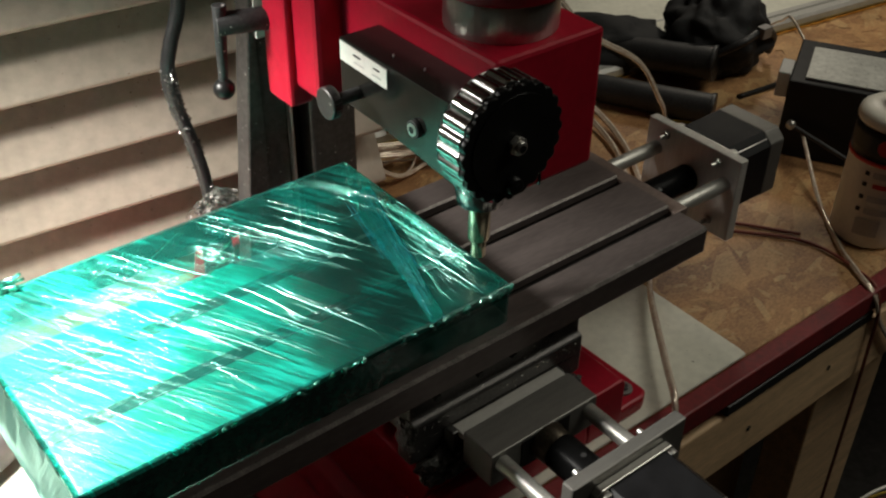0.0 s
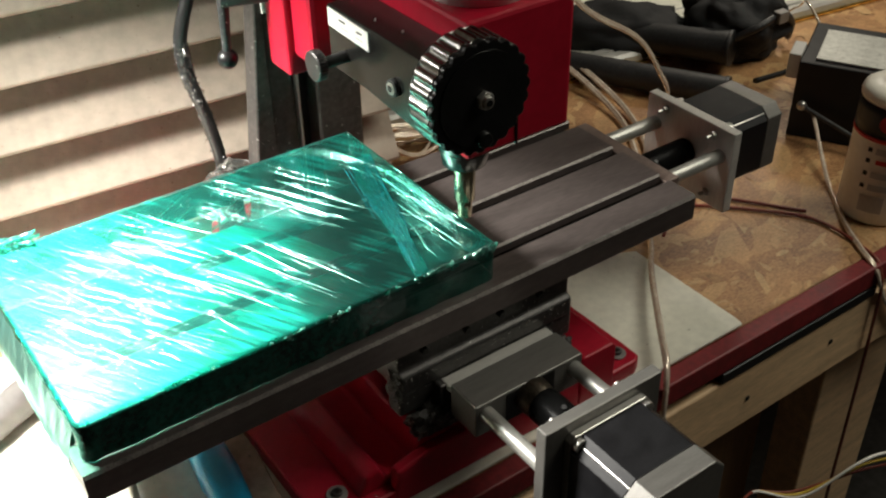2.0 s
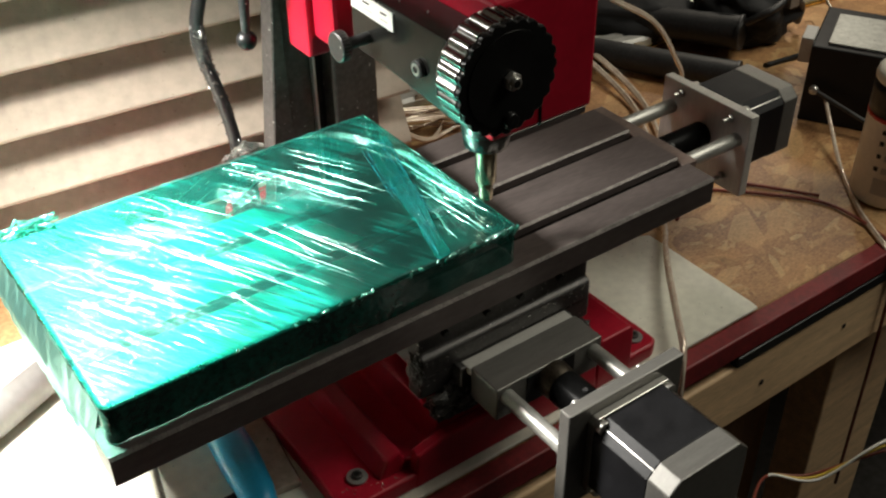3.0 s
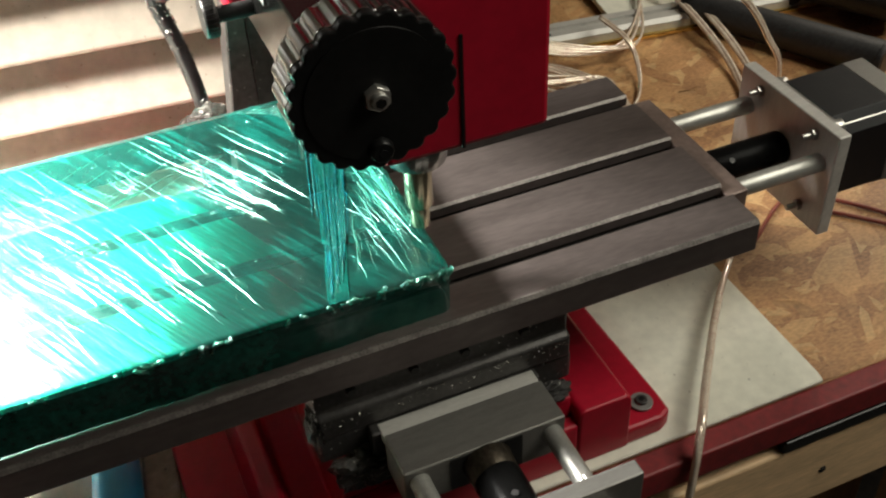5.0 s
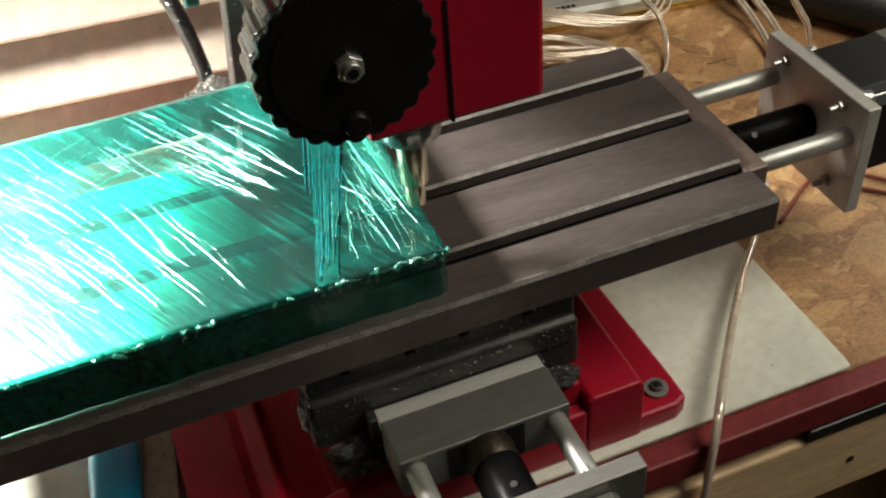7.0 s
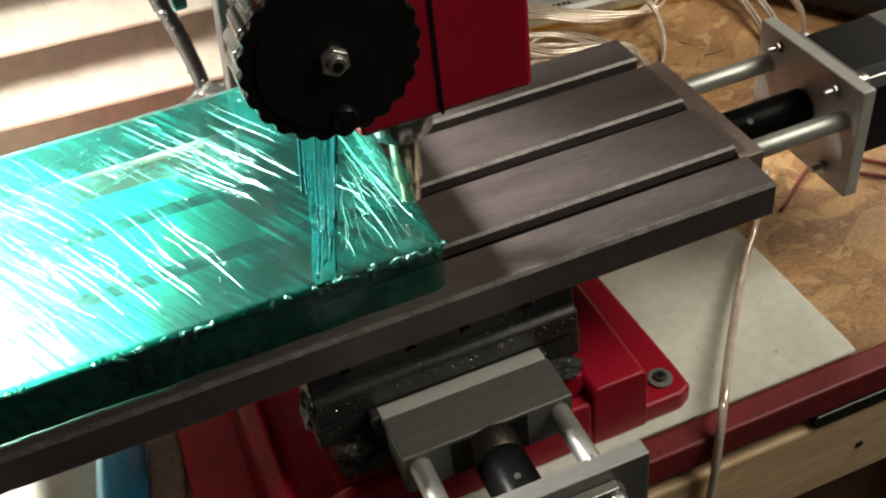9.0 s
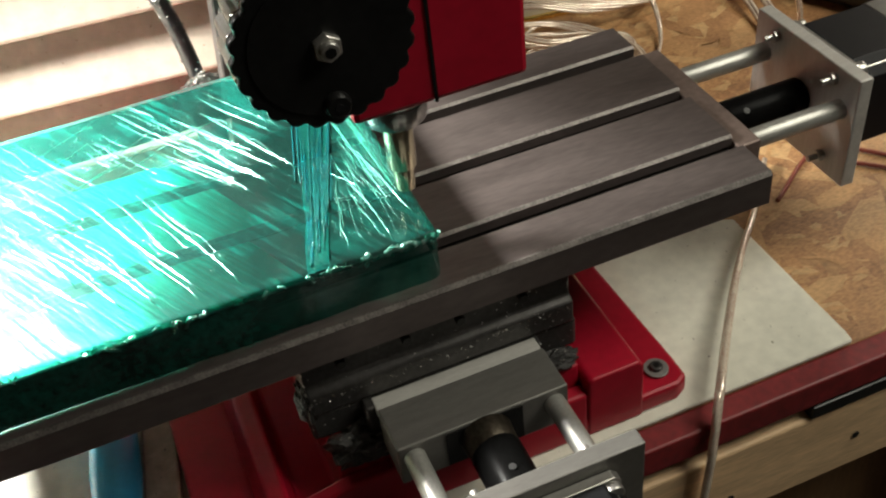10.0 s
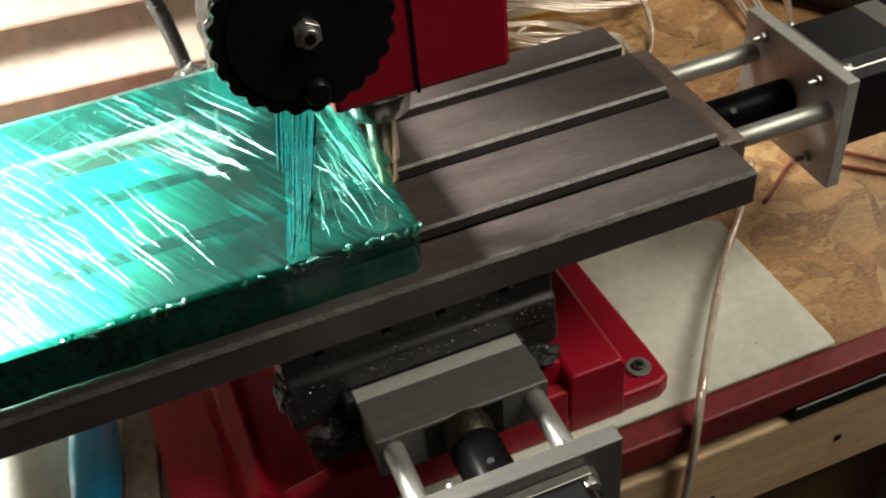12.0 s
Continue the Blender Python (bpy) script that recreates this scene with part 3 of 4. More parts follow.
# column lock crank with ball
crank = mpart("lock_crank", rod((-0.229, 0.1715, 0.134), (-0.2, 0.1625, 0.134), 0.0065, segs=20), BLACKED, "black lock lever with a ball end")
mpart("lever", rod((-0.2265, 0.1705, 0.145), (-0.2285, 0.172, 0.098), 0.004, 0.0026, segs=14), BLACKED, "", crank)
mpart("lever_ball", ball((-0.2285, 0.172, 0.0955), 0.0062), BLACK, "glossy black ball", crank)

# front axis drive: block, rods, coupling, plate, motor
yb = bmesh.new()
box(-0.196, -0.117, -0.0285, -0.004, -0.0745, -0.0512, 0.0008, yb)
ydrive = mpart("y_drive", yb, SHADEDALU, "machined aluminium mounting block")
mpart("bearing_pocket", box(-0.1745, -0.139, -0.0292, -0.0286, -0.073, -0.0525, 0), BLACK, "", ydrive)
mpart("block_back", box(-0.196, -0.117, -0.0038, 0.0055, -0.058, -0.0535, 0.0006), ALU, "", ydrive)
mpart("bearing", rod((-0.157, -0.0295, -0.0605), (-0.157, -0.04, -0.0605), 0.0118, 0.0108, segs=28), COLLAR, "worn brown steel coupling collar", ydrive)
for xx in (-0.189, -0.124):
    mpart("standoff", rod((xx, -0.0285, -0.0585), (xx, -0.0800, -0.0585), 0.0048, segs=20), ZINC, "dull zinc plated standoff", ydrive)
mpart("coupling", rod((-0.157, -0.04, -0.0605), (-0.157, -0.0795, -0.0605), 0.0112, segs=28, bevel=0.001), COUPLING, "black shaft coupling", ydrive)
mpart("coupling_screw", rod((-0.157, -0.058, -0.0495), (-0.157, -0.058, -0.0488), 0.0016, segs=10, bevel=0), BLACKED, "", ydrive)


def motor(prefix, o, d, u, s, size, depth, plate_w, plate_h, drop, metal):
    """Stepper motor on a plate. o: plate centre; d: way outwards; u: up; s: side."""
    o, d, u, s = Vector(o), Vector(d), Vector(u), Vector(s)

    def put(bm):
        m = Matrix((s, d, u)).transposed().to_4x4()
        bm.transform(Matrix.Translation(o) @ m)
        return bm

    plate = mpart(prefix + "_plate", put(box(-plate_w / 2, plate_w / 2, 0, 0.0078, -plate_h / 2 - drop, plate_h / 2 - drop, 0.0008)), metal, "brushed aluminium motor plate")
    h = size / 2

    def octagon(c):
        return [(-h + c, -h), (h - c, -h), (h, -h + c), (h, h - c), (h - c, h), (-h + c, h), (-h, h - c), (-h, -h + c)]

    mpart("motor_flange", put(extrude(octagon(0.003), "y", 0.008, 0.0125, 0.0005)), STEEL, "bright motor flange", plate)
    mpart("motor_body", put(extrude(octagon(0.0085), "y", 0.0126, 0.0126 + depth * 0.72, 0.0005)), RUBBER, "black laminated stepper motor body", plate)
    mpart("motor_end", put(extrude(octagon(0.0075), "y", 0.0127 + depth * 0.72, 0.0126 + depth, 0.0008)), SHADEDALU, "silver motor end cap", plate)
    for a in (-1, 1):
        for b in (-1, 1):
            x, z = a * h * 0.83, b * h * 0.83
            mpart("corner_screw", put(rod((x, 0.0126, z), (x, 0.0165, z), 0.0042, segs=14)), STEEL, "", plate)
            mpart("corner_rod", put(rod((x * 0.98, 0.0165, z * 0.98), (x * 0.98, 0.012 + depth, z * 0.98), 0.0016, segs=10)), STEEL, "", plate)
            mpart("screw_tip", put(rod((x, -0.0085, z), (x, 0.0, z), 0.0018, segs=10)), STEEL, "", plate)
            mpart("nut", put(rod((x, -0.0032, z), (x, 0.0, z), 0.0033, segs=6)), STEEL, "", plate)
    return plate


# front plate takes the shade-darkened aluminium, the right plate the plain one
ymot = motor("y", (-0.1555, -0.0800, -0.0585), (0, -1, 0), (0, 0, 1), (1, 0, 0), 0.0565, 0.054, 0.082, 0.07, 0.0, SHADEDALU)
xmot = motor("x", (0.0712, 0.0735, -0.0265), (1, 0, 0), (0, 0, 1), (0, -1, 0), 0.0565, 0.054, 0.0825, 0.064, 0.001, ALU)

# long axis drive
xdrive = mpart("x_drive", box(0.0003, 0.0125, 0.026, 0.118, -0.028, -0.0035, 0.0008), BRACKET, "brown grey bracket on the table end")
for yy in (0.0425, 0.1045):
    mpart("standoff", rod((0.0125, yy, -0.0165), (0.0712, yy, -0.0165), 0.0052, segs=20), ZINC, "dull zinc plated standoff", xdrive)
mpart("coupling", rod((0.024, 0.0735, -0.0265), (0.0708, 0.0735, -0.0265), 0.0098, segs=28, bevel=0.001), COUPLING, "black shaft coupling", xdrive)
mpart("coupling_screw", rod((0.034, 0.067, -0.0197), (0.034, 0.0667, -0.0192), 0.0017, segs=10, bevel=0), BLACKED, "", xdrive)
mpart("lead_screw", rod((0.0126, 0.0735, -0.0265), (0.0245, 0.0735, -0.0265), 0.0045, segs=16), STEEL, "", xdrive)

# ---------------------------------------------------------------- wrapped slab
slab = thing("wrapped_slab", "clear slab wrapped in glossy wrinkled green stretch film", "wrapped slab", at=(0, 0, 0.0006))
SX0, SX1, SY0, SY1, SZ = -0.396, -0.1545, 0.007, 0.1675, 0.0245
CORNER = 0.006


def ridge(x, y):
    """Height of the stretched film: pulled creases across the slab."""
    a = radians(-61 - 22 * max(0, min(1, (x + 0.25) / 0.09)))
    along = x * math.cos(a) + y * math.sin(a)
    across = -x * math.sin(a) + y * math.cos(a)
    f = noise.fractal(Vector((along * 9, across * 95, 3.0)), 0.9, 2.1, 3)
    g = noise.noise(Vector((x * 22, y * 22, 7.5)))
    env = 0.35 + 0.65 * max(0, noise.noise(Vector((x * 14 + 4, y * 14, 1.5))) + 0.35)
    return 0.00026 * f * env + 0.0004 * g


def rounded(u, v):
    """Drop of the top towards the rims of the slab."""
    d = min(u - SX0, SX1 - u, v - SY0, SY1 - v)
    r = 0.0028
    return 0 if d >= r else -(r - math.sqrt(max(0, r * r - (r - d) ** 2)))


def corner(x, y):
    """Pulls a point of the outline into the rounded corner."""
    cx = min(max(x, SX0 + CORNER), SX1 - CORNER)
    cy = min(max(y, SY0 + CORNER), SY1 - CORNER)
    d = math.hypot(x - cx, y - cy)
    if d <= CORNER:
        return x, y
    return cx + (x - cx) * CORNER / d, cy + (y - cy) * CORNER / d


nx, ny = 300, 200
verts, faces = [], []
for j in range(ny + 1):
    for i in range(nx + 1):
        x = SX0 + (SX1 - SX0) * i / nx
        y = SY0 + (SY1 - SY0) * j / ny
        verts.append((*corner(x, y), SZ + ridge(x, y) + rounded(x, y)))
for j in range(ny):
    for i in range(nx):
        p = j * (nx + 1) + i
        faces.append((p, p + 1, p + nx + 2, p + nx + 1))
mesh = bpy.data.meshes.new("top_film")
mesh.from_pydata(verts, [], faces)
for f in mesh.polygons:
    f.use_smooth = True
mesh.materials.append(FILM)
o = new("top_film", mesh)
o.parent = slab

side = bmesh.new()
ring = []
for k in range(120):
    ring.append((SX0 + (SX1 - SX0) * k / 120, SY0))
for k in range(70):
    ring.append((SX1, SY0 + (SY1 - SY0) * k / 70))
for k in range(120):
    ring.append((SX1 - (SX1 - SX0) * k / 120, SY1))
for k in range(70):
    ring.append((SX0, SY1 - (SY1 - SY0) * k / 70))
rows = []
for lv in range(9):
    z = (SZ - 0.0026) * lv / 8
    row = []
    for x, y in [corner(*p) for p in ring]:
        w = 0.0007 * noise.noise(Vector((x * 60, y * 60, z * 90))) + 0.0003 * noise.noise(Vector((x * 240, y * 240, z * 160)))
        cx, cy = x - (SX0 + SX1) / 2, y - (SY0 + SY1) / 2
        row.append(side.verts.new((x + (w if abs(cx) > 0.12 else 0), y + (w if abs(cy) > 0.071 else 0), z)))
    rows.append(row)
for a, b in zip(rows, rows[1:]):
    for k in range(len(ring)):
        side.faces.new((a[k], a[(k + 1) % len(ring)], b[(k + 1) % len(ring)], b[k])).smooth = True
part("side_film", side, FILMSIDE, slab, "green side film with the shade inside the slab painted in")

# added strips that paint the teal light falling through the film, between the table's slots
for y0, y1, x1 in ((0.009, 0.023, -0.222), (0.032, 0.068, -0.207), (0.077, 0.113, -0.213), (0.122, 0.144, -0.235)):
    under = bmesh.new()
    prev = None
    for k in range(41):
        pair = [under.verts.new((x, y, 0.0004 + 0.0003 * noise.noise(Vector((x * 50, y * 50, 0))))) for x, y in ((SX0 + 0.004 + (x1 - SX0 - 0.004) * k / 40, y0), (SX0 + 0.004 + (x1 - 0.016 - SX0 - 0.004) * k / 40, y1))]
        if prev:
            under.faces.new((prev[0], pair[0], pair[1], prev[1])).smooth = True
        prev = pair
    part("teal_light_strip", under, TEALLIGHT, slab, "teal light through the film, painted as strips on the table")
# bunched blue-green band across the top
BANDX = lambda y: -0.2052 + 0.292 * (y - SY0)
band = bmesh.new()
prev = None
for k in range(31):
    f = k / 30
    y = SY0 + 0.001 + 0.124 * f
    row = []
    for q in range(9):
        x = BANDX(y) + (q / 8 - 0.5) * (0.009 + 0.008 * f) + 0.0012 * noise.noise(Vector((q * 3.1, f * 6, 0.0)))
        row.append(band.verts.new((x, y, SZ + ridge(x, y) + rounded(x, y) + 0.0004 + 0.0005 * noise.noise(Vector((x * 900, y * 12, 2.0))))))
    if prev:
        for q in range(8):
            band.faces.new((prev[q], prev[q + 1], row[q + 1], row[q])).smooth = True
    prev = row
part("film_band", band, BANDFILM, slab, "bunched blue-green film band")

# pulled strands on the top
strand_rng = random.Random(11)
strand = bmesh.new()


def pull(x, y, a, l, r):
    pts = []
    for k in range(6):
        s = k / 5
        px, py = x + l * s * math.cos(a), y + l * s * math.sin(a)
        px += 0.0006 * math.sin(7 * s + x * 900)
        if not (SX0 + 0.002 < px < SX1 - 0.001 and SY0 + 0.001 < py < SY1 - 0.001):
            continue
        pts.append((px, py, SZ + ridge(px, py) + rounded(px, py) + r * 0.3))
    if len(pts) > 2:
        tube(pts, r, 5, 2, strand, taper=lambda t: 0.25 + 0.75 * math.sin(math.pi * min(1, max(0, t))))


for k in range(16):  # bundles pulled the same way
    bx, by, ba = -0.39 + 0.18 * (k + strand_rng.random()) / 16, strand_rng.uniform(0.06, 0.16), strand_rng.gauss(-61, 3)
    for n in range(strand_rng.randint(3, 6)):
        pull(bx + strand_rng.gauss(0, 0.005), by + strand_rng.gauss(0, 0.007), radians(ba + strand_rng.gauss(0, 1.5)), strand_rng.uniform(0.015, 0.065), strand_rng.choice((0.0001, 0.00014, 0.0002, 0.0004)))
# extra creases crowded at the lamp end, added to whiten its highlight
for k in range(120):
    pull(strand_rng.uniform(-0.396, -0.305), strand_rng.uniform(0.03, 0.165), radians(strand_rng.gauss(-61, 5)), strand_rng.uniform(0.01, 0.06), strand_rng.choice((0.00012, 0.00018, 0.0003, 0.0005)))
# long taut creases: start, heading, length, thickness
for x, y, a, l, r in ((-0.245, 0.147, -63.7, 0.086, 0.0006), (-0.237, 0.143, -60.7, 0.076, 0.0007), (-0.223, 0.140, -65.6, 0.072, 0.0006), (-0.262, 0.092, -69.7, 0.082, 0.0006), (-0.285, 0.099, -66.4, 0.088, 0.0009), (-0.273, 0.096, -70.6, 0.057, 0.0005),
                      (-0.178, 0.075, -84.8, 0.064, 0.0005), (-0.169, 0.082, -80.5, 0.06, 0.0007), (-0.186, 0.073, -63.4, 0.027, 0.0004), (-0.187, 0.038, -97.8, 0.022, 0.0004), (-0.310, 0.085, -63.1, 0.07, 0.0008), (-0.297, 0.082, -64.1, 0.07, 0.0008), (-0.318, 0.101, -67.2, 0.062, 0.0006)):
    pull(x, y, radians(a), l, r)
    for n in range(3):
        u = strand_rng.uniform(0.1, 0.5)
        pull(x + u * l * math.cos(radians(a)) + strand_rng.gauss(0, 0.003), y + u * l * math.sin(radians(a)) + strand_rng.gauss(0, 0.003), radians(a + strand_rng.gauss(0, 2)), l * strand_rng.uniform(0.2, 0.6), r * strand_rng.uniform(0.2, 0.5))
# fan of creases between the band and the cutter end
for k in range(46):
    y = strand_rng.uniform(0.05, 0.12)
    x = BANDX(y) + strand_rng.uniform(0.006, 0.022)
    pull(x, y, radians(-90 + 550 * (min(x, -0.158) + 0.176) + strand_rng.gauss(0, 4)), strand_rng.uniform(0.008, 0.05), strand_rng.choice((0.00007, 0.00009, 0.00012, 0.00015, 0.0003)))
# rope of film pulled round the far end corner
ROPE = spline([(-0.206, 0.164, 0), (-0.192, 0.157, 0), (-0.179, 0.142, 0), (-0.170, 0.122, 0), (-0.1655, 0.098, 0), (-0.1635, 0.058, 0), (-0.161, 0.02, 0)], 8)
for k in range(46):
    a = int(strand_rng.random() ** 1.3 * 36)
    b = min(len(ROPE) - 1, a + strand_rng.randint(6, 22))
    off = strand_rng.gauss(0, 0.0028)
    pts = [(p.x + off, p.y + off * 0.5, SZ + ridge(p.x + off, p.y) + 0.0003 + 0.0003 * strand_rng.random()) for p in ROPE[a:b:3]]
    if len(pts) > 2:
        tube(pts, strand_rng.choice((0.00008, 0.0001, 0.00014, 0.0003)), 5, 2, strand, taper=lambda t: 0.3 + 0.7 * math.sin(math.pi * min(1, max(0, t))))
for k in range(16):
    pull(strand_rng.uniform(-0.36, -0.24), strand_rng.uniform(0.1, 0.14), radians(strand_rng.gauss(28, 5)), strand_rng.uniform(0.02, 0.05), strand_rng.uniform(0.00015, 0.0003))
# short glints all over the stretched film
for k in range(420):
    pull(strand_rng.uniform(SX0 + 0.01, SX1 - 0.006), strand_rng.uniform(SY0 + 0.004, SY1 - 0.005), strand_rng.uniform(0, math.pi), strand_rng.uniform(0.001, 0.0035), strand_rng.choice((0.00006, 0.00009, 0.00015)))
st = part("film_crease", strand, STRANDFILM, slab, "shiny pulled creases")
st["kind"] = "stuff"
threads = bmesh.new()
for k in range(46):
    y0, u = strand_rng.uniform(SY0 + 0.002, 0.07), strand_rng.gauss(0, 0.3)
    y1 = min(0.13, y0 + strand_rng.uniform(0.03, 0.08))
    pts = [(BANDX(y) + u * (0.009 + 0.06 * (y - SY0)), y, SZ + ridge(BANDX(y), y) + rounded(BANDX(y), y) + 0.0006) for y in (y0, (2 * y0 + y1) / 3, (y0 + 2 * y1) / 3, y1)]
    tube(pts, strand_rng.uniform(0.0001, 0.00028), 5, 3, threads)
part("band_thread", threads, BANDFILM, slab, "taut blue-green folds")["kind"] = "stuff"
rim = bmesh.new()
for k in range(80):
    x = strand_rng.uniform(-0.36, -0.157) if k % 2 else strand_rng.uniform(-0.205, -0.157)
    pts = [(x + 0.0028 * j * strand_rng.uniform(0.2, 1), SY0 - 0.0003 + 0.0022 * strand_rng.random(), SZ - 0.001 - 0.005 * strand_rng.random() ** 2) for j in range(3)]
    tube(pts, strand_rng.choice((0.0002, 0.0004, 0.0009)), 5, 3, rim)
for k in range(50):
    y = strand_rng.uniform(0.012, 0.16)
    pts = [(SX1 - 0.001 + 0.0012 * strand_rng.random(), y + 0.004 * j, SZ - 0.002 - 0.016 * strand_rng.random() ** 2) for j in range(3)]
    tube(pts, strand_rng.uniform(0.00012, 0.0004), 5, 3, rim)
rim_ob = part("rim_wrinkle", rim, STRANDFILM, slab, "bunched film along the rim")
rim_ob["kind"] = "stuff"
# film draped over the table end
drape = bmesh.new()
cols = []
for k in range(61):
    y = 0.0078 + 0.157 * k / 60
    low = -0.006 - 0.006 * noise.noise(Vector((y * 30, 0, 2.0))) - 0.006 * math.sin(math.pi * k / 60)
    col = []
    for q in range(13):
        f = q / 12
        z = (SZ - 0.0015) * (1 - f) + low * f
        x = SX0 - 0.0012 - 0.0052 * min(1, f * 1.6) + 0.0009 * noise.noise(Vector((y * 130, z * 40, 5.0)))
        col.append(drape.verts.new((x, y, z)))
    cols.append(col)
for a, b in zip(cols, cols[1:]):
    for q in range(12):
        drape.faces.new((a[q], a[q + 1], b[q + 1], b[q])).smooth = True
part("end_drape", drape, DRAPE, slab, "pale film draped over the table end")
# folded film standing up at the far end corner
fold = bmesh.new()
for k in range(34):
    c = Vector((-0.393 + 0.028 * strand_rng.random(), 0.162 + 0.008 * strand_rng.random(), SZ - 0.001))
    pts = [c, c + Vector((strand_rng.uniform(-0.006, 0.006), strand_rng.uniform(-0.004, 0.004), strand_rng.uniform(0.001, 0.006))), c + Vector((strand_rng.uniform(-0.01, 0.01), strand_rng.uniform(-0.004, 0.004), strand_rng.uniform(0, 0.008)))]
    tube(pts, strand_rng.uniform(0.0005, 0.0016), 5, 4, fold)
part("film_fold", fold, STRANDFILM, slab, "bunched loose film")

# ---------------------------------------------------------------- things on the bench


def single(name, bm, mat, label, category, kind="", group=""):
    return tagged(part(name, bm, mat), label, category, group, kind)


# flexible hose behind the table, with a heap of chips at its foot
hose = thing("flexible_hose", "black flexible hose spattered with bright metal chips", "hose", at=(-0.2115, 0.25, BENCH - 0.0055))


def hpart(name, bm, mat, label="", kind=""):
    bm.transform(Matrix.Translation((0.216, -0.238, -BENCH)))
    return tagged(part(name, bm, mat, hose, label), kind=kind)


HOSE = [(-0.2105, 0.24, 0.20), (-0.2135, 0.24, 0.15), (-0.2185, 0.24, 0.118), (-0.2265, 0.24, 0.097), (-0.2312, 0.24, 0.079), (-0.2290, 0.24, 0.055), (-0.2215, 0.24, 0.024), (-0.2165, 0.239, -0.01), (-0.2155, 0.238, -0.04)]
hpart("tube", tube(HOSE, 0.0046, 10, 12), HOSEM)
hpart("foot", rod((-0.2155, 0.238, BENCH + 0.01), (-0.2155, 0.238, -0.036), 0.012, 0.010, segs=24), BLACKED)
chip_rng = random.Random(8)


def chips(n, place, size, bm=None):
    bm = bm or bmesh.new()
    for _ in range(n):
        p = Vector(place())
        s = size * chip_rng.uniform(0.5, 1.4)
        d = Vector((chip_rng.gauss(0, 1), chip_rng.gauss(0, 1), chip_rng.gauss(0, 0.5))).normalized()
        e = d.orthogonal().normalized()
        q = [bm.verts.new(p - d * s), bm.verts.new(p + e * s * 0.5 + Vector((0, 0, s * 0.3))), bm.verts.new(p + d * s), bm.verts.new(p - e * s * 0.4 + Vector((0, 0, s * 0.5)))]
        bm.faces.new((q[0], q[1], q[2]))
        bm.faces.new((q[0], q[2], q[3]))
    return bm


hp = spline(HOSE[4:8], 20)


def on_hose():
    c = hp[min(len(hp) - 1, int(abs(chip_rng.gauss(0.25, 0.3)) * len(hp)) % len(hp))]
    a = chip_rng.uniform(0, 6.28)
    return c + Vector((0.0047 * math.cos(a), 0.0047 * math.sin(a), chip_rng.uniform(-0.003, 0.003)))


hpart("clinging_chip", chips(600, on_hose, 0.0011), CHIP, "bright metal chips", "stuff")


def heap():
    r, a = abs(chip_rng.gauss(0, 0.007)), chip_rng.uniform(0, 6.28)
    return (-0.2135 + 1.5 * r * math.cos(a), 0.230 + 0.6 * r * math.sin(a), -0.012 - 0.7 * r + 0.004 * chip_rng.random())


mound = bmesh.new()
bmesh.ops.create_icosphere(mound, subdivisions=3, radius=0.015)
for v in mound.verts:
    v.co *= 1 + 0.25 * noise.noise(v.co * 180)
bmesh.ops.scale(mound, vec=(1.0, 0.6, 0.7), verts=mound.verts)
bmesh.ops.translate(mound, vec=(-0.213, 0.231, -0.026), verts=mound.verts)
hpart("chip_mound", mound, CHIPDARK, "grey heap of fine chips")
hpart("heap_chip", chips(900, heap, 0.0018), CHIP, "", "stuff")

# scattered chips
spread = bmesh.new()
chips(260, lambda: (chip_rng.uniform(-0.28, -0.1), chip_rng.uniform(-0.006, 0.008), -0.1105), 0.0006, spread)
chips(120, lambda: (chip_rng.uniform(-0.22, -0.1), chip_rng.uniform(0.0005, 0.005), -0.0528 + 0.012), 0.0006, spread)
chips(160, lambda: (chip_rng.uniform(-0.25, -0.2), chip_rng.uniform(0.0, 0.1), -0.1105), 0.0007, spread)
chips(260, lambda: (chip_rng.uniform(-0.45, 0.05), chip_rng.uniform(-0.009, 0.26), BENCH + 0.0045), 0.0008, spread)
single("metal_chip", spread, CHIP, "scattered bright metal chips on the mill base and sheet", "chips", "stuff")

# blue tapered handle, wooden stick and bars under the table
blue = thing("file_handle", "bright blue tapered plastic file handle on the sheet", "handle", at=(-0.316, 0.07, BENCH + 0.0043))
hb = bmesh.new()
prof = [(0.0, 0.0045), (0.006, 0.0085), (0.018, 0.0108), (0.045, 0.0125), (0.08, 0.0115), (0.1, 0.0085), (0.104, 0.0075)]
rows_ = []
for y, r in prof:
    rows_.append([hb.verts.new((r * math.cos(a), y - 0.05, 0.0125 + r * math.sin(a))) for a in [2 * math.pi * k / 24 for k in range(24)]])
for a, b in zip(rows_, rows_[1:]):
    for k in range(24):
        hb.faces.new((a[k], a[(k + 1) % 24], b[(k + 1) % 24], b[k])).smooth = True
hb.faces.new(rows_[0][::-1])
hb.faces.new(rows_[-1])
part("grip", hb, BLUE, blue)
part("blade", box(-0.006, 0.006, 0.0545, 0.16, 0.0105, 0.0145, 0.0006), IRON, blue, "dark steel file blade")
blue.rotation_euler.z = radians(-6)

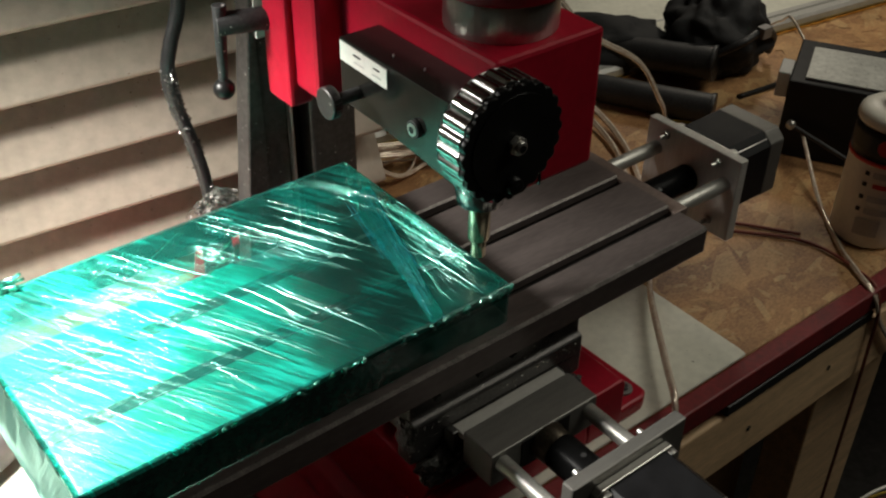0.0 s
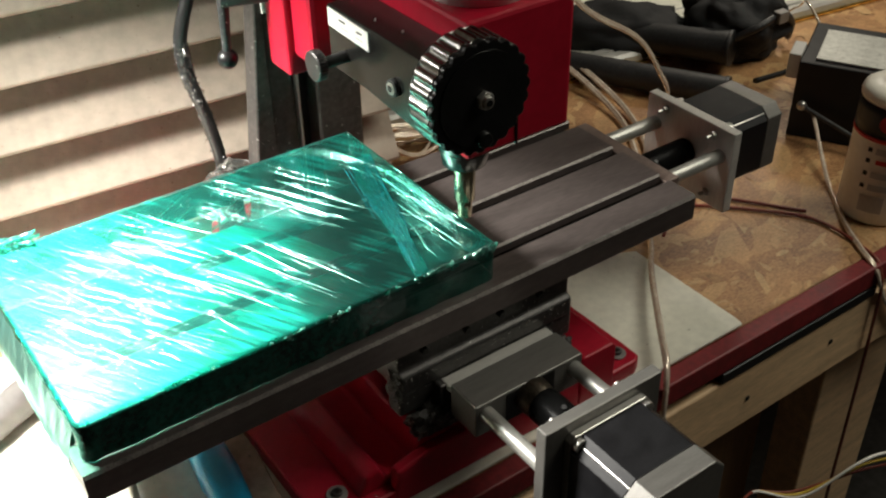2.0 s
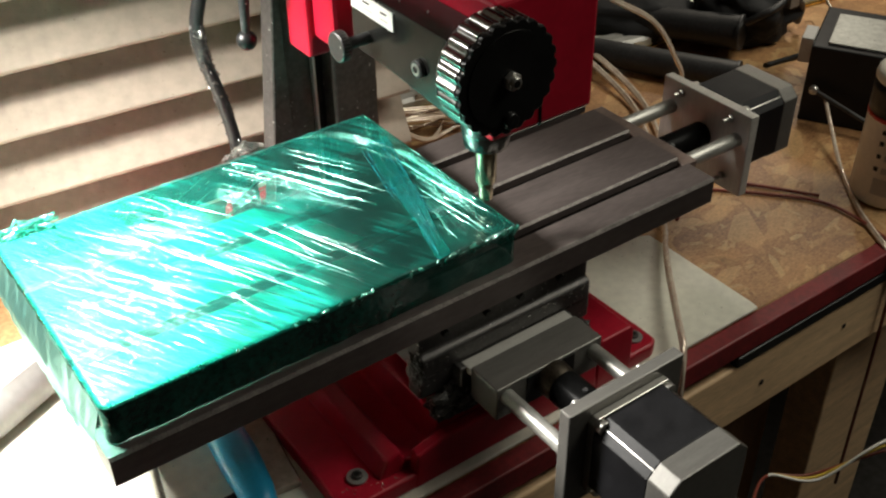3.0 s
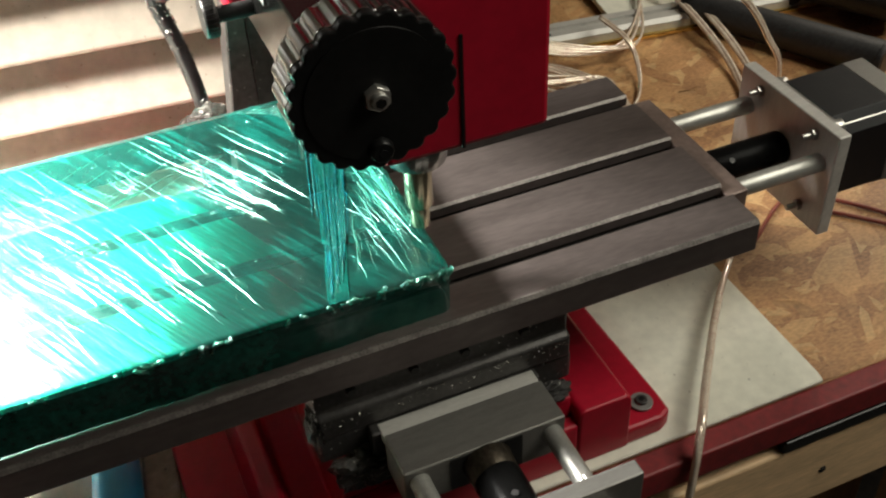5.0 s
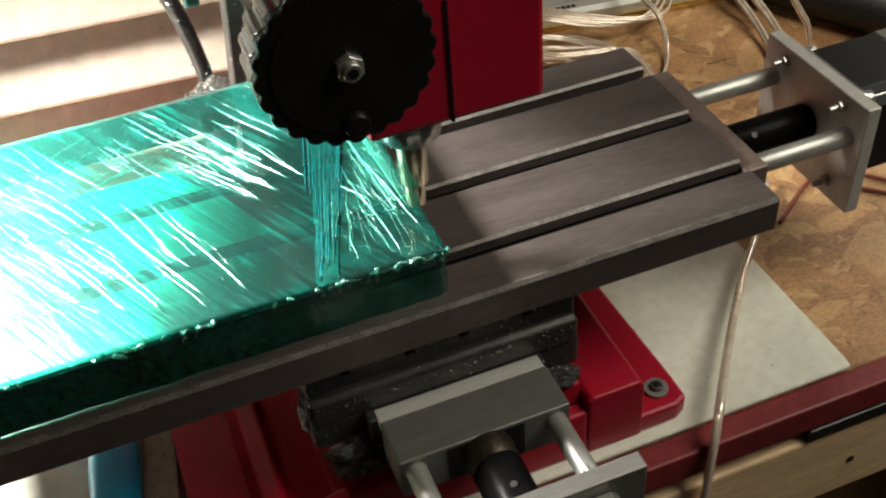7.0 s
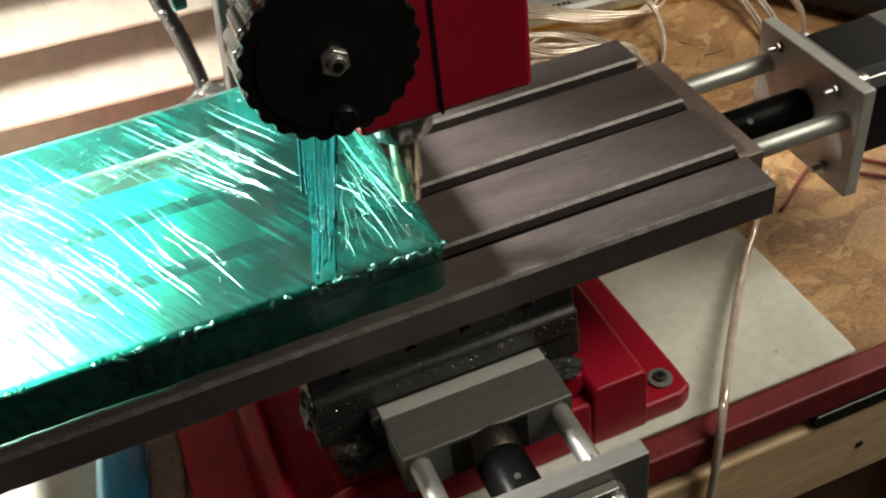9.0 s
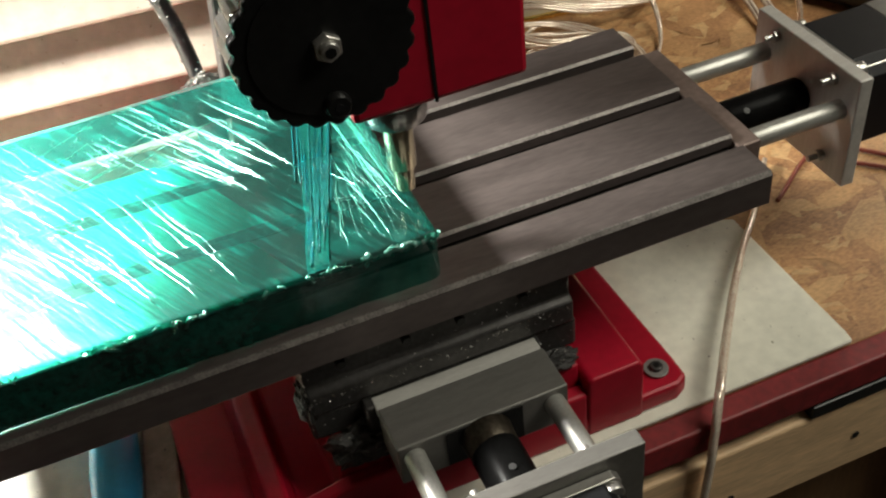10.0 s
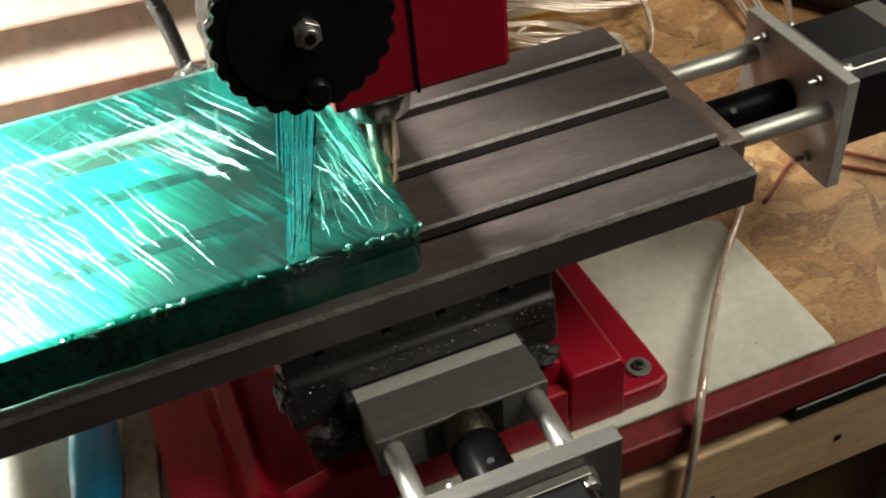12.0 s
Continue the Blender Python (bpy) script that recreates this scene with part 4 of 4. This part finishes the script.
stick = box(-0.009, 0.009, -0.042, 0.06, 0.0, 0.005, 0.0015)
stick.transform(Matrix.Translation((-0.2945, 0.078, BENCH + 0.0043)) @ Matrix.Rotation(radians(-8), 4, "Z"))
single("wooden_stick", stick, DUSTWOOD, "flat dusty brown wooden stick lying beside the base", "stick")
bar = rod((-0.50, 0.150, BENCH + 0.0165), (-0.384, 0.208, BENCH + 0.0165), 0.012, segs=48, bevel=0)
single("grey_bar", bar, GREYBAR, "round grey metal bar lying on the sheet", "bar")
prop = thing("support_rod", "chrome support rod under the table end", "rod", at=(-0.369, 0.06, BENCH + 0.0043))
part("shaft", rod((0, 0, 0), (-0.004, -0.012, -T - BENCH - 0.0048), 0.0045, segs=18), STEEL, prop)
part("black_clip", box(0.004, 0.05, -0.022, -0.012, 0.0, 0.01, 0.002), BLACK, prop, "black plastic clip")

# aluminium rail with white panel along the back of the bench
rail = thing("aluminium_rail", "long aluminium rail with brass edge and white panel", "rail", at=(0.05, 0.376, BENCH + 0.0012))
rail.rotation_euler.z = math.atan2(-0.085, 0.645)
part("extrusion", extrude([(0.0, 0.0), (0.0, 0.01), (0.003, 0.0135), (0.012, 0.0135), (0.0125, 0.011), (0.016, 0.011), (0.0165, 0.0135), (0.024, 0.0135), (0.024, 0.0)], "x", -0.1, 0.85), ALU, rail)
part("brass_edge", box(-0.1, 0.85, -0.0045, -0.0003, 0.0, 0.004, 0.0008), BRASS, rail, "thin brass strip")
part("panel", box(0.1, 0.85, 0.0245, 0.19, 0.004, 0.009, 0.001), BOARD, rail, "white panel")
part("seam", box(0.1, 0.85, 0.075, 0.078, 0.0091, 0.0096, 0), SHADE, rail)
for k in range(7):
    part("print_bar", box(0.012 + 0.0042 * k, 0.0148 + 0.0042 * k, 0.0047, 0.0085, 0.0136, 0.0139, 0), BLACK, rail)

# black cloth bag and hose nozzles
bag = bmesh.new()
bmesh.ops.create_icosphere(bag, subdivisions=5, radius=1.0)
for v in bag.verts:
    n = v.co.copy()
    k = 1 + 0.22 * noise.noise(n * 1.9) + 0.12 * noise.noise(n * 4.5 + Vector((3, 1, 0))) + 0.05 * abs(noise.noise(n * 10))
    v.co = Vector((n.x * 0.055 * k, n.y * 0.052 * k, max(-0.034, n.z * 0.048 * k)))
smooth(bag)
cloth_bag = thing("cloth_bag", "crumpled black cloth bag on the bench", "bag", at=(0.402, 0.312, BENCH + 0.0013))
bag.transform(Matrix.Translation((0, 0, 0.0345)))
part("body", bag, CLOTH, cloth_bag)
part("strap", tube([(-0.05, -0.03, 0.03), (-0.03, -0.055, 0.05), (0.0, -0.055, 0.055), (0.03, -0.05, 0.04), (0.05, -0.035, 0.012)], 0.004, 8, 8), RUBBER2, cloth_bag, "worn black strap")
part("buckle", box(-0.008, 0.006, -0.064, -0.054, 0.05, 0.062, 0.001), GREYBAR, cloth_bag, "dull grey buckle")
bag2 = bmesh.new()
bmesh.ops.create_icosphere(bag2, subdivisions=4, radius=1.0)
for v in bag2.verts:
    n = v.co.copy()
    k = 1 + 0.25 * noise.noise(n * 2.3 + Vector((5, 0, 0))) + 0.1 * noise.noise(n * 6)
    v.co = Vector((n.x * 0.075 * k, n.y * 0.035 * k, max(-0.02, n.z * 0.03 * k)))
smooth(bag2)
bag2.transform(Matrix.Translation((0.305, 0.385, BENCH + 0.0215)) @ Matrix.Rotation(radians(-40), 4, "Z"))
single("folded_cloth", bag2, CLOTH, "dark folded cloth lying behind the motor", "cloth")


def nozzle(p0, p1, r, label):
    p0, p1 = Vector(p0), Vector(p1)
    ob = thing("hose_nozzle", label, "nozzle", group="nozzles on the bench", at=p1)
    d = p1 - p0
    part("barrel", tube([p0 - p1, p0 * 0.6 + p1 * 0.4 - p1, p0 * 0.2 + p1 * 0.8 - p1, Vector((0, 0, 0))], r, 22, 6, taper=lambda t: 0.82 + 0.18 * t), RUBBER2, ob)
    part("mouth", rod(-d.normalized() * 0.001, d.normalized() * 0.0006, r * 0.82, segs=22, bevel=0), BLACK, ob, "dark hollow mouth")
    part("rim", rod(-d.normalized() * 0.004, d.normalized() * 0.0001, r * 1.06, segs=22), RUBBER2, ob)


nozzle((0.215, 0.37, BENCH + 0.0165), (0.297, 0.222, BENCH + 0.0165), 0.0155, "worn black rubber vacuum nozzle on the bench")
nozzle((0.27, 0.44, BENCH + 0.0185), (0.352, 0.268, BENCH + 0.031), 0.0175, "black rubber vacuum tube beside the cloth bag")
single("steel_ring", rod((0.262, 0.188, BENCH + 0.0014), (0.262, 0.188, BENCH + 0.014), 0.009, segs=24), STEEL, "small bright steel ring behind the motor", "ring")

# black enclosure with dusty metal lid
psu = thing("control_box", "black steel control box with a dusty bare metal lid", "control box", at=(0.301, 0.152, BENCH + 0.0012))
psu.rotation_euler.z = radians(-61)
part("case", box(0.0, 0.112, 0.0, 0.095, 0.0, 0.074, 0.0015), RUBBER, psu)
part("lid", box(0.0126, 0.082, 0.008, 0.076, 0.0742, 0.0765, 0.0006), DUSTY, psu, "bare metal lid with dark chips")
part("terminal", box(-0.011, -0.0002, 0.01, 0.04, 0.052, 0.076, 0.001), SHADE, psu, "grey terminal")
strut = rod((0.01, -0.008, 0.036), (0.1, -0.02, 0.003), 0.0022, segs=12)
part("strut", strut, RUBBER2, psu, "thin worn black strut")
part("strut_end", ball((0.01, -0.008, 0.036), 0.0045), STEEL, psu)

# oil bottle
bottle = thing("oil_bottle", "white oil bottle with black and red label and red spout", "bottle", at=(0.259, 0.027, BENCH + 0.0012))
bottle.scale = (1.08, 1.08, 1.08)
R = 0.0265


def lathe(profile, segs=48):
    """A closed turned shape about z from rows of height and radius."""
    b = bmesh.new()
    rings = [[b.verts.new((r * math.cos(2 * math.pi * k / segs), r * math.sin(2 * math.pi * k / segs), z)) for k in range(segs)] for z, r in profile]
    for p, q in zip(rings, rings[1:]):
        for k in range(segs):
            b.faces.new((p[k], p[(k + 1) % segs], q[(k + 1) % segs], q[k])).smooth = True
    b.faces.new(rings[0][::-1])
    b.faces.new(rings[-1])
    return b


part("body", lathe([(0, R * 0.9), (0.0012, R * 0.97), (0.004, R), (0.02, R), (0.05, R), (0.08, R), (0.0975, R)]), CREAM, bottle)
part("shoulder", lathe([(0.0977, R * 1.02), (0.1, R * 1.03), (0.104, R * 0.99), (0.107, R * 0.85), (0.1085, R * 0.45)]), CREAM, bottle, "off white shoulder")
part("black_band", lathe([(0.073, R + 0.0004), (0.08, R + 0.0004), (0.09, R + 0.0004), (0.0965, R + 0.0004)]), BLACK, bottle, "black label band")
part("red_band", lathe([(0.0695, R + 0.0005), (0.071, R + 0.0005), (0.0728, R + 0.0005)]), PAPERRED, bottle, "red label stripe")
part("spout", rod((0, 0, 0.107), (0, 0, 0.118), 0.0095, segs=24), PAPERRED, bottle, "red spout cap")
part("nozzle_tip", rod((0, 0, 0.118), (0.003, 0, 0.137), 0.004, 0.0018, segs=16), PAPERRED, bottle)


def curved(a0, a1, z0, z1, mat, name, lift=0.0007):
    b = bmesh.new()
    n = 8
    lo = [b.verts.new(((R + lift) * math.cos(a0 + (a1 - a0) * k / n), (R + lift) * math.sin(a0 + (a1 - a0) * k / n), z0)) for k in range(n + 1)]
    hi = [b.verts.new(((R + lift) * math.cos(a0 + (a1 - a0) * k / n), (R + lift) * math.sin(a0 + (a1 - a0) * k / n), z1)) for k in range(n + 1)]
    for k in range(n):
        b.faces.new((lo[k], lo[k + 1], hi[k + 1], hi[k]))
    return part(name, b, mat, bottle)


FRONT = radians(218)
emblem = rod(((R + 0.0004) * math.cos(FRONT - 0.25), (R + 0.0004) * math.sin(FRONT - 0.25), 0.0855), ((R + 0.0014) * math.cos(FRONT - 0.25), (R + 0.0014) * math.sin(FRONT - 0.25), 0.0855), 0.0062, segs=24, bevel=0)
part("round_emblem", emblem, PAPERRED, bottle, "plain red round emblem")
curved(FRONT + 0.1, FRONT + 0.62, 0.0835, 0.0885, SHADE, "print_bar")
for k, z in enumerate((0.0615, 0.0525, 0.042, 0.0315)):
    curved(FRONT - 0.62, FRONT - 0.5, z, z + 0.0035, BLACK, "print_bar")
    if k != 1:
        curved(FRONT - 0.4, FRONT + 0.25, z - 0.001, z + 0.0042, SHADE, "print_bar")
    else:
        curved(FRONT - 0.35, FRONT + 0.1, z, z + 0.0038, PAPERRED, "print_bar")
curved(FRONT + 0.35, FRONT + 0.65, 0.022, 0.045, SHADE, "print_bar")
curved(FRONT - 0.55, FRONT + 0.1, 0.012, 0.026, SHADE, "print_bar")
curved(FRONT + 0.62, FRONT + 0.85, 0.012, 0.019, BLACK, "print_bar")

# cables


def cable(points, r, mat, label, twin=False, category="cable", group="cables on the bench"):
    ob = thing("cable", label, category, group, at=points[0])
    o = Vector(points[0])
    pts = [Vector(p) - o for p in points]
    part("core", tube(pts, r, 8, 10), mat, ob)
    if twin:
        part("core", tube([p + Vector((r * 1.3, r * 1.1, r * 0.8)) for p in pts], r, 8, 10), mat, ob)


CLEAR = "clear copper twin cable"
cable([(0.1, 0.13, BENCH + 0.006), (0.062, 0.087, -0.118), (0.042, 0.067, -0.116), (0.023, 0.046, -0.113), (0.006, 0.026, -0.111), (-0.016, -0.001, -0.11), (-0.034, -0.024, -0.112), (-0.04, -0.0315, -0.135), (-0.042, -0.0325, -0.17), (-0.052, -0.034, -0.3)], 0.0021, COPPER, CLEAR + " hanging over the bench edge", True)
cable([(-0.095, 0.14, 0.16), (-0.02, 0.146, 0.12), (0.027, 0.142, 0.07), (0.08, 0.14, 0.034), (0.107, 0.139, -0.002), (0.12, 0.139, -0.03), (0.13, 0.15, -0.1), (0.14, 0.16, BENCH + 0.003)], 0.0013, COPPER, CLEAR + " looping to the motor", True)
cable([(0.20, 0.42, BENCH + 0.03), (0.206, 0.36, BENCH + 0.02), (0.204, 0.30, BENCH + 0.008), (0.186, 0.245, BENCH + 0.004), (0.15, 0.19, BENCH + 0.004)], 0.0019, COPPER, CLEAR + " lying on the bench", True)
cable([(0.215, 0.42, BENCH + 0.03), (0.217, 0.35, BENCH + 0.02), (0.214, 0.29, BENCH + 0.008), (0.196, 0.24, BENCH + 0.004), (0.16, 0.185, BENCH + 0.004)], 0.0019, COPPER, CLEAR + " lying on the bench", True)
wire_rng = random.Random(21)
for k in range(11):
    j = lambda s: wire_rng.uniform(-s, s)
    cable([(-0.045 + j(0.01), 0.335 + j(0.012), BENCH + 0.03 + j(0.01)), (0.0 + j(0.01), 0.335 + j(0.02), BENCH + 0.018 + j(0.012)), (0.05 + j(0.008), 0.325 + j(0.022), BENCH + 0.012 + j(0.008)), (0.095 + j(0.01), 0.292 + j(0.014), BENCH + 0.008 + j(0.005)), (0.085 + j(0.03), 0.245 + j(0.02), BENCH + 0.004)], 0.0012, COPPER, CLEAR + " in a loose bundle behind the mill", k % 2 == 0)
for k in range(3):
    cable([(0.02 + 0.01 * k, 0.37 + 0.008 * k, BENCH + 0.02), (0.045, 0.345 + 0.01 * k, BENCH + 0.03), (0.09 + 0.01 * k, 0.335, BENCH + 0.018), (0.14 + 0.008 * k, 0.345, BENCH + 0.012), (0.2, 0.41 + 0.01 * k, BENCH + 0.02)], 0.0012, COPPER, CLEAR + " crossing the rail", True)
cable([(0.125, 0.36, BENCH + 0.03), (0.135, 0.33, BENCH + 0.02), (0.128, 0.30, BENCH + 0.006), (0.105, 0.27, BENCH + 0.003), (0.07, 0.255, BENCH + 0.003)], 0.0013, COPPER, CLEAR + " lying on the bench", True)
cable([(0.305, 0.13, BENCH + 0.03), (0.262, 0.075, BENCH + 0.004), (0.222, 0.028, BENCH + 0.003), (0.2, -0.006, BENCH + 0.003), (0.194, -0.027, BENCH - 0.004), (0.215, -0.03, -0.17), (0.262, -0.032, -0.216), (0.35, -0.034, -0.26)], 0.0016, COPPER, CLEAR + " running off the bench edge", True)
cable([(0.14, 0.12, BENCH + 0.003), (0.175, 0.085, BENCH + 0.003), (0.205, 0.045, BENCH + 0.003), (0.205, 0.0, BENCH + 0.003), (0.2, -0.0275, BENCH - 0.006), (0.205, -0.03, -0.2), (0.21, -0.03, -0.4)], 0.0014, REDWIRE, "dull red cable crossing the bench top")
cable([(0.09, 0.1, BENCH + 0.003), (0.14, 0.13, BENCH + 0.003), (0.17, 0.11, BENCH + 0.003), (0.21, 0.055, BENCH + 0.003)], 0.0014, REDWIRE, "dull red cable crossing the bench top")
cable([(0.40, 0.20, BENCH + 0.06), (0.415, 0.235, BENCH + 0.075), (0.45, 0.27, BENCH + 0.05), (0.475, 0.31, BENCH + 0.03), (0.49, 0.36, BENCH + 0.08)], 0.0014, COPPER, CLEAR + " rising behind the control box")
cable([(0.36, 0.24, BENCH + 0.003), (0.42, 0.235, BENCH + 0.003), (0.47, 0.25, BENCH + 0.004), (0.56, 0.21, BENCH + 0.004), (0.68, 0.19, BENCH + 0.004)], 0.003, BLACK, "black power cable behind the control box")
cable([(0.25, 0.235, BENCH + 0.003), (0.27, 0.245, BENCH + 0.003), (0.285, 0.235, BENCH + 0.003), (0.305, 0.25, BENCH + 0.003)], 0.0016, YELLOW, "short yellow wire on the bench")
for k, (mat, c) in enumerate(((REDWIRE, "red"), (YELLOW, "yellow"), (WHITE, "white"))):
    cable([(-0.135 + 0.004 * k, -0.147, -0.078), (-0.1, -0.15, -0.11 - 0.004 * k), (-0.05, -0.11, -0.17 - 0.004 * k), (0.0, -0.085, -0.2), (0.03, -0.1 - 0.003 * k, -0.205), (0.08, -0.125, -0.19 + 0.006 * k), (0.16, -0.14, -0.22)], 0.0011, mat, c + " motor lead hanging from the front motor", group="motor leads")
cable([(-0.30, 0.262, BENCH + 0.0062), (-0.25, 0.257, BENCH + 0.0062), (-0.20, 0.262, BENCH + 0.0062), (-0.12, 0.26, BENCH + 0.0062)], 0.0028, BLACK, "black cable lying along the siding")
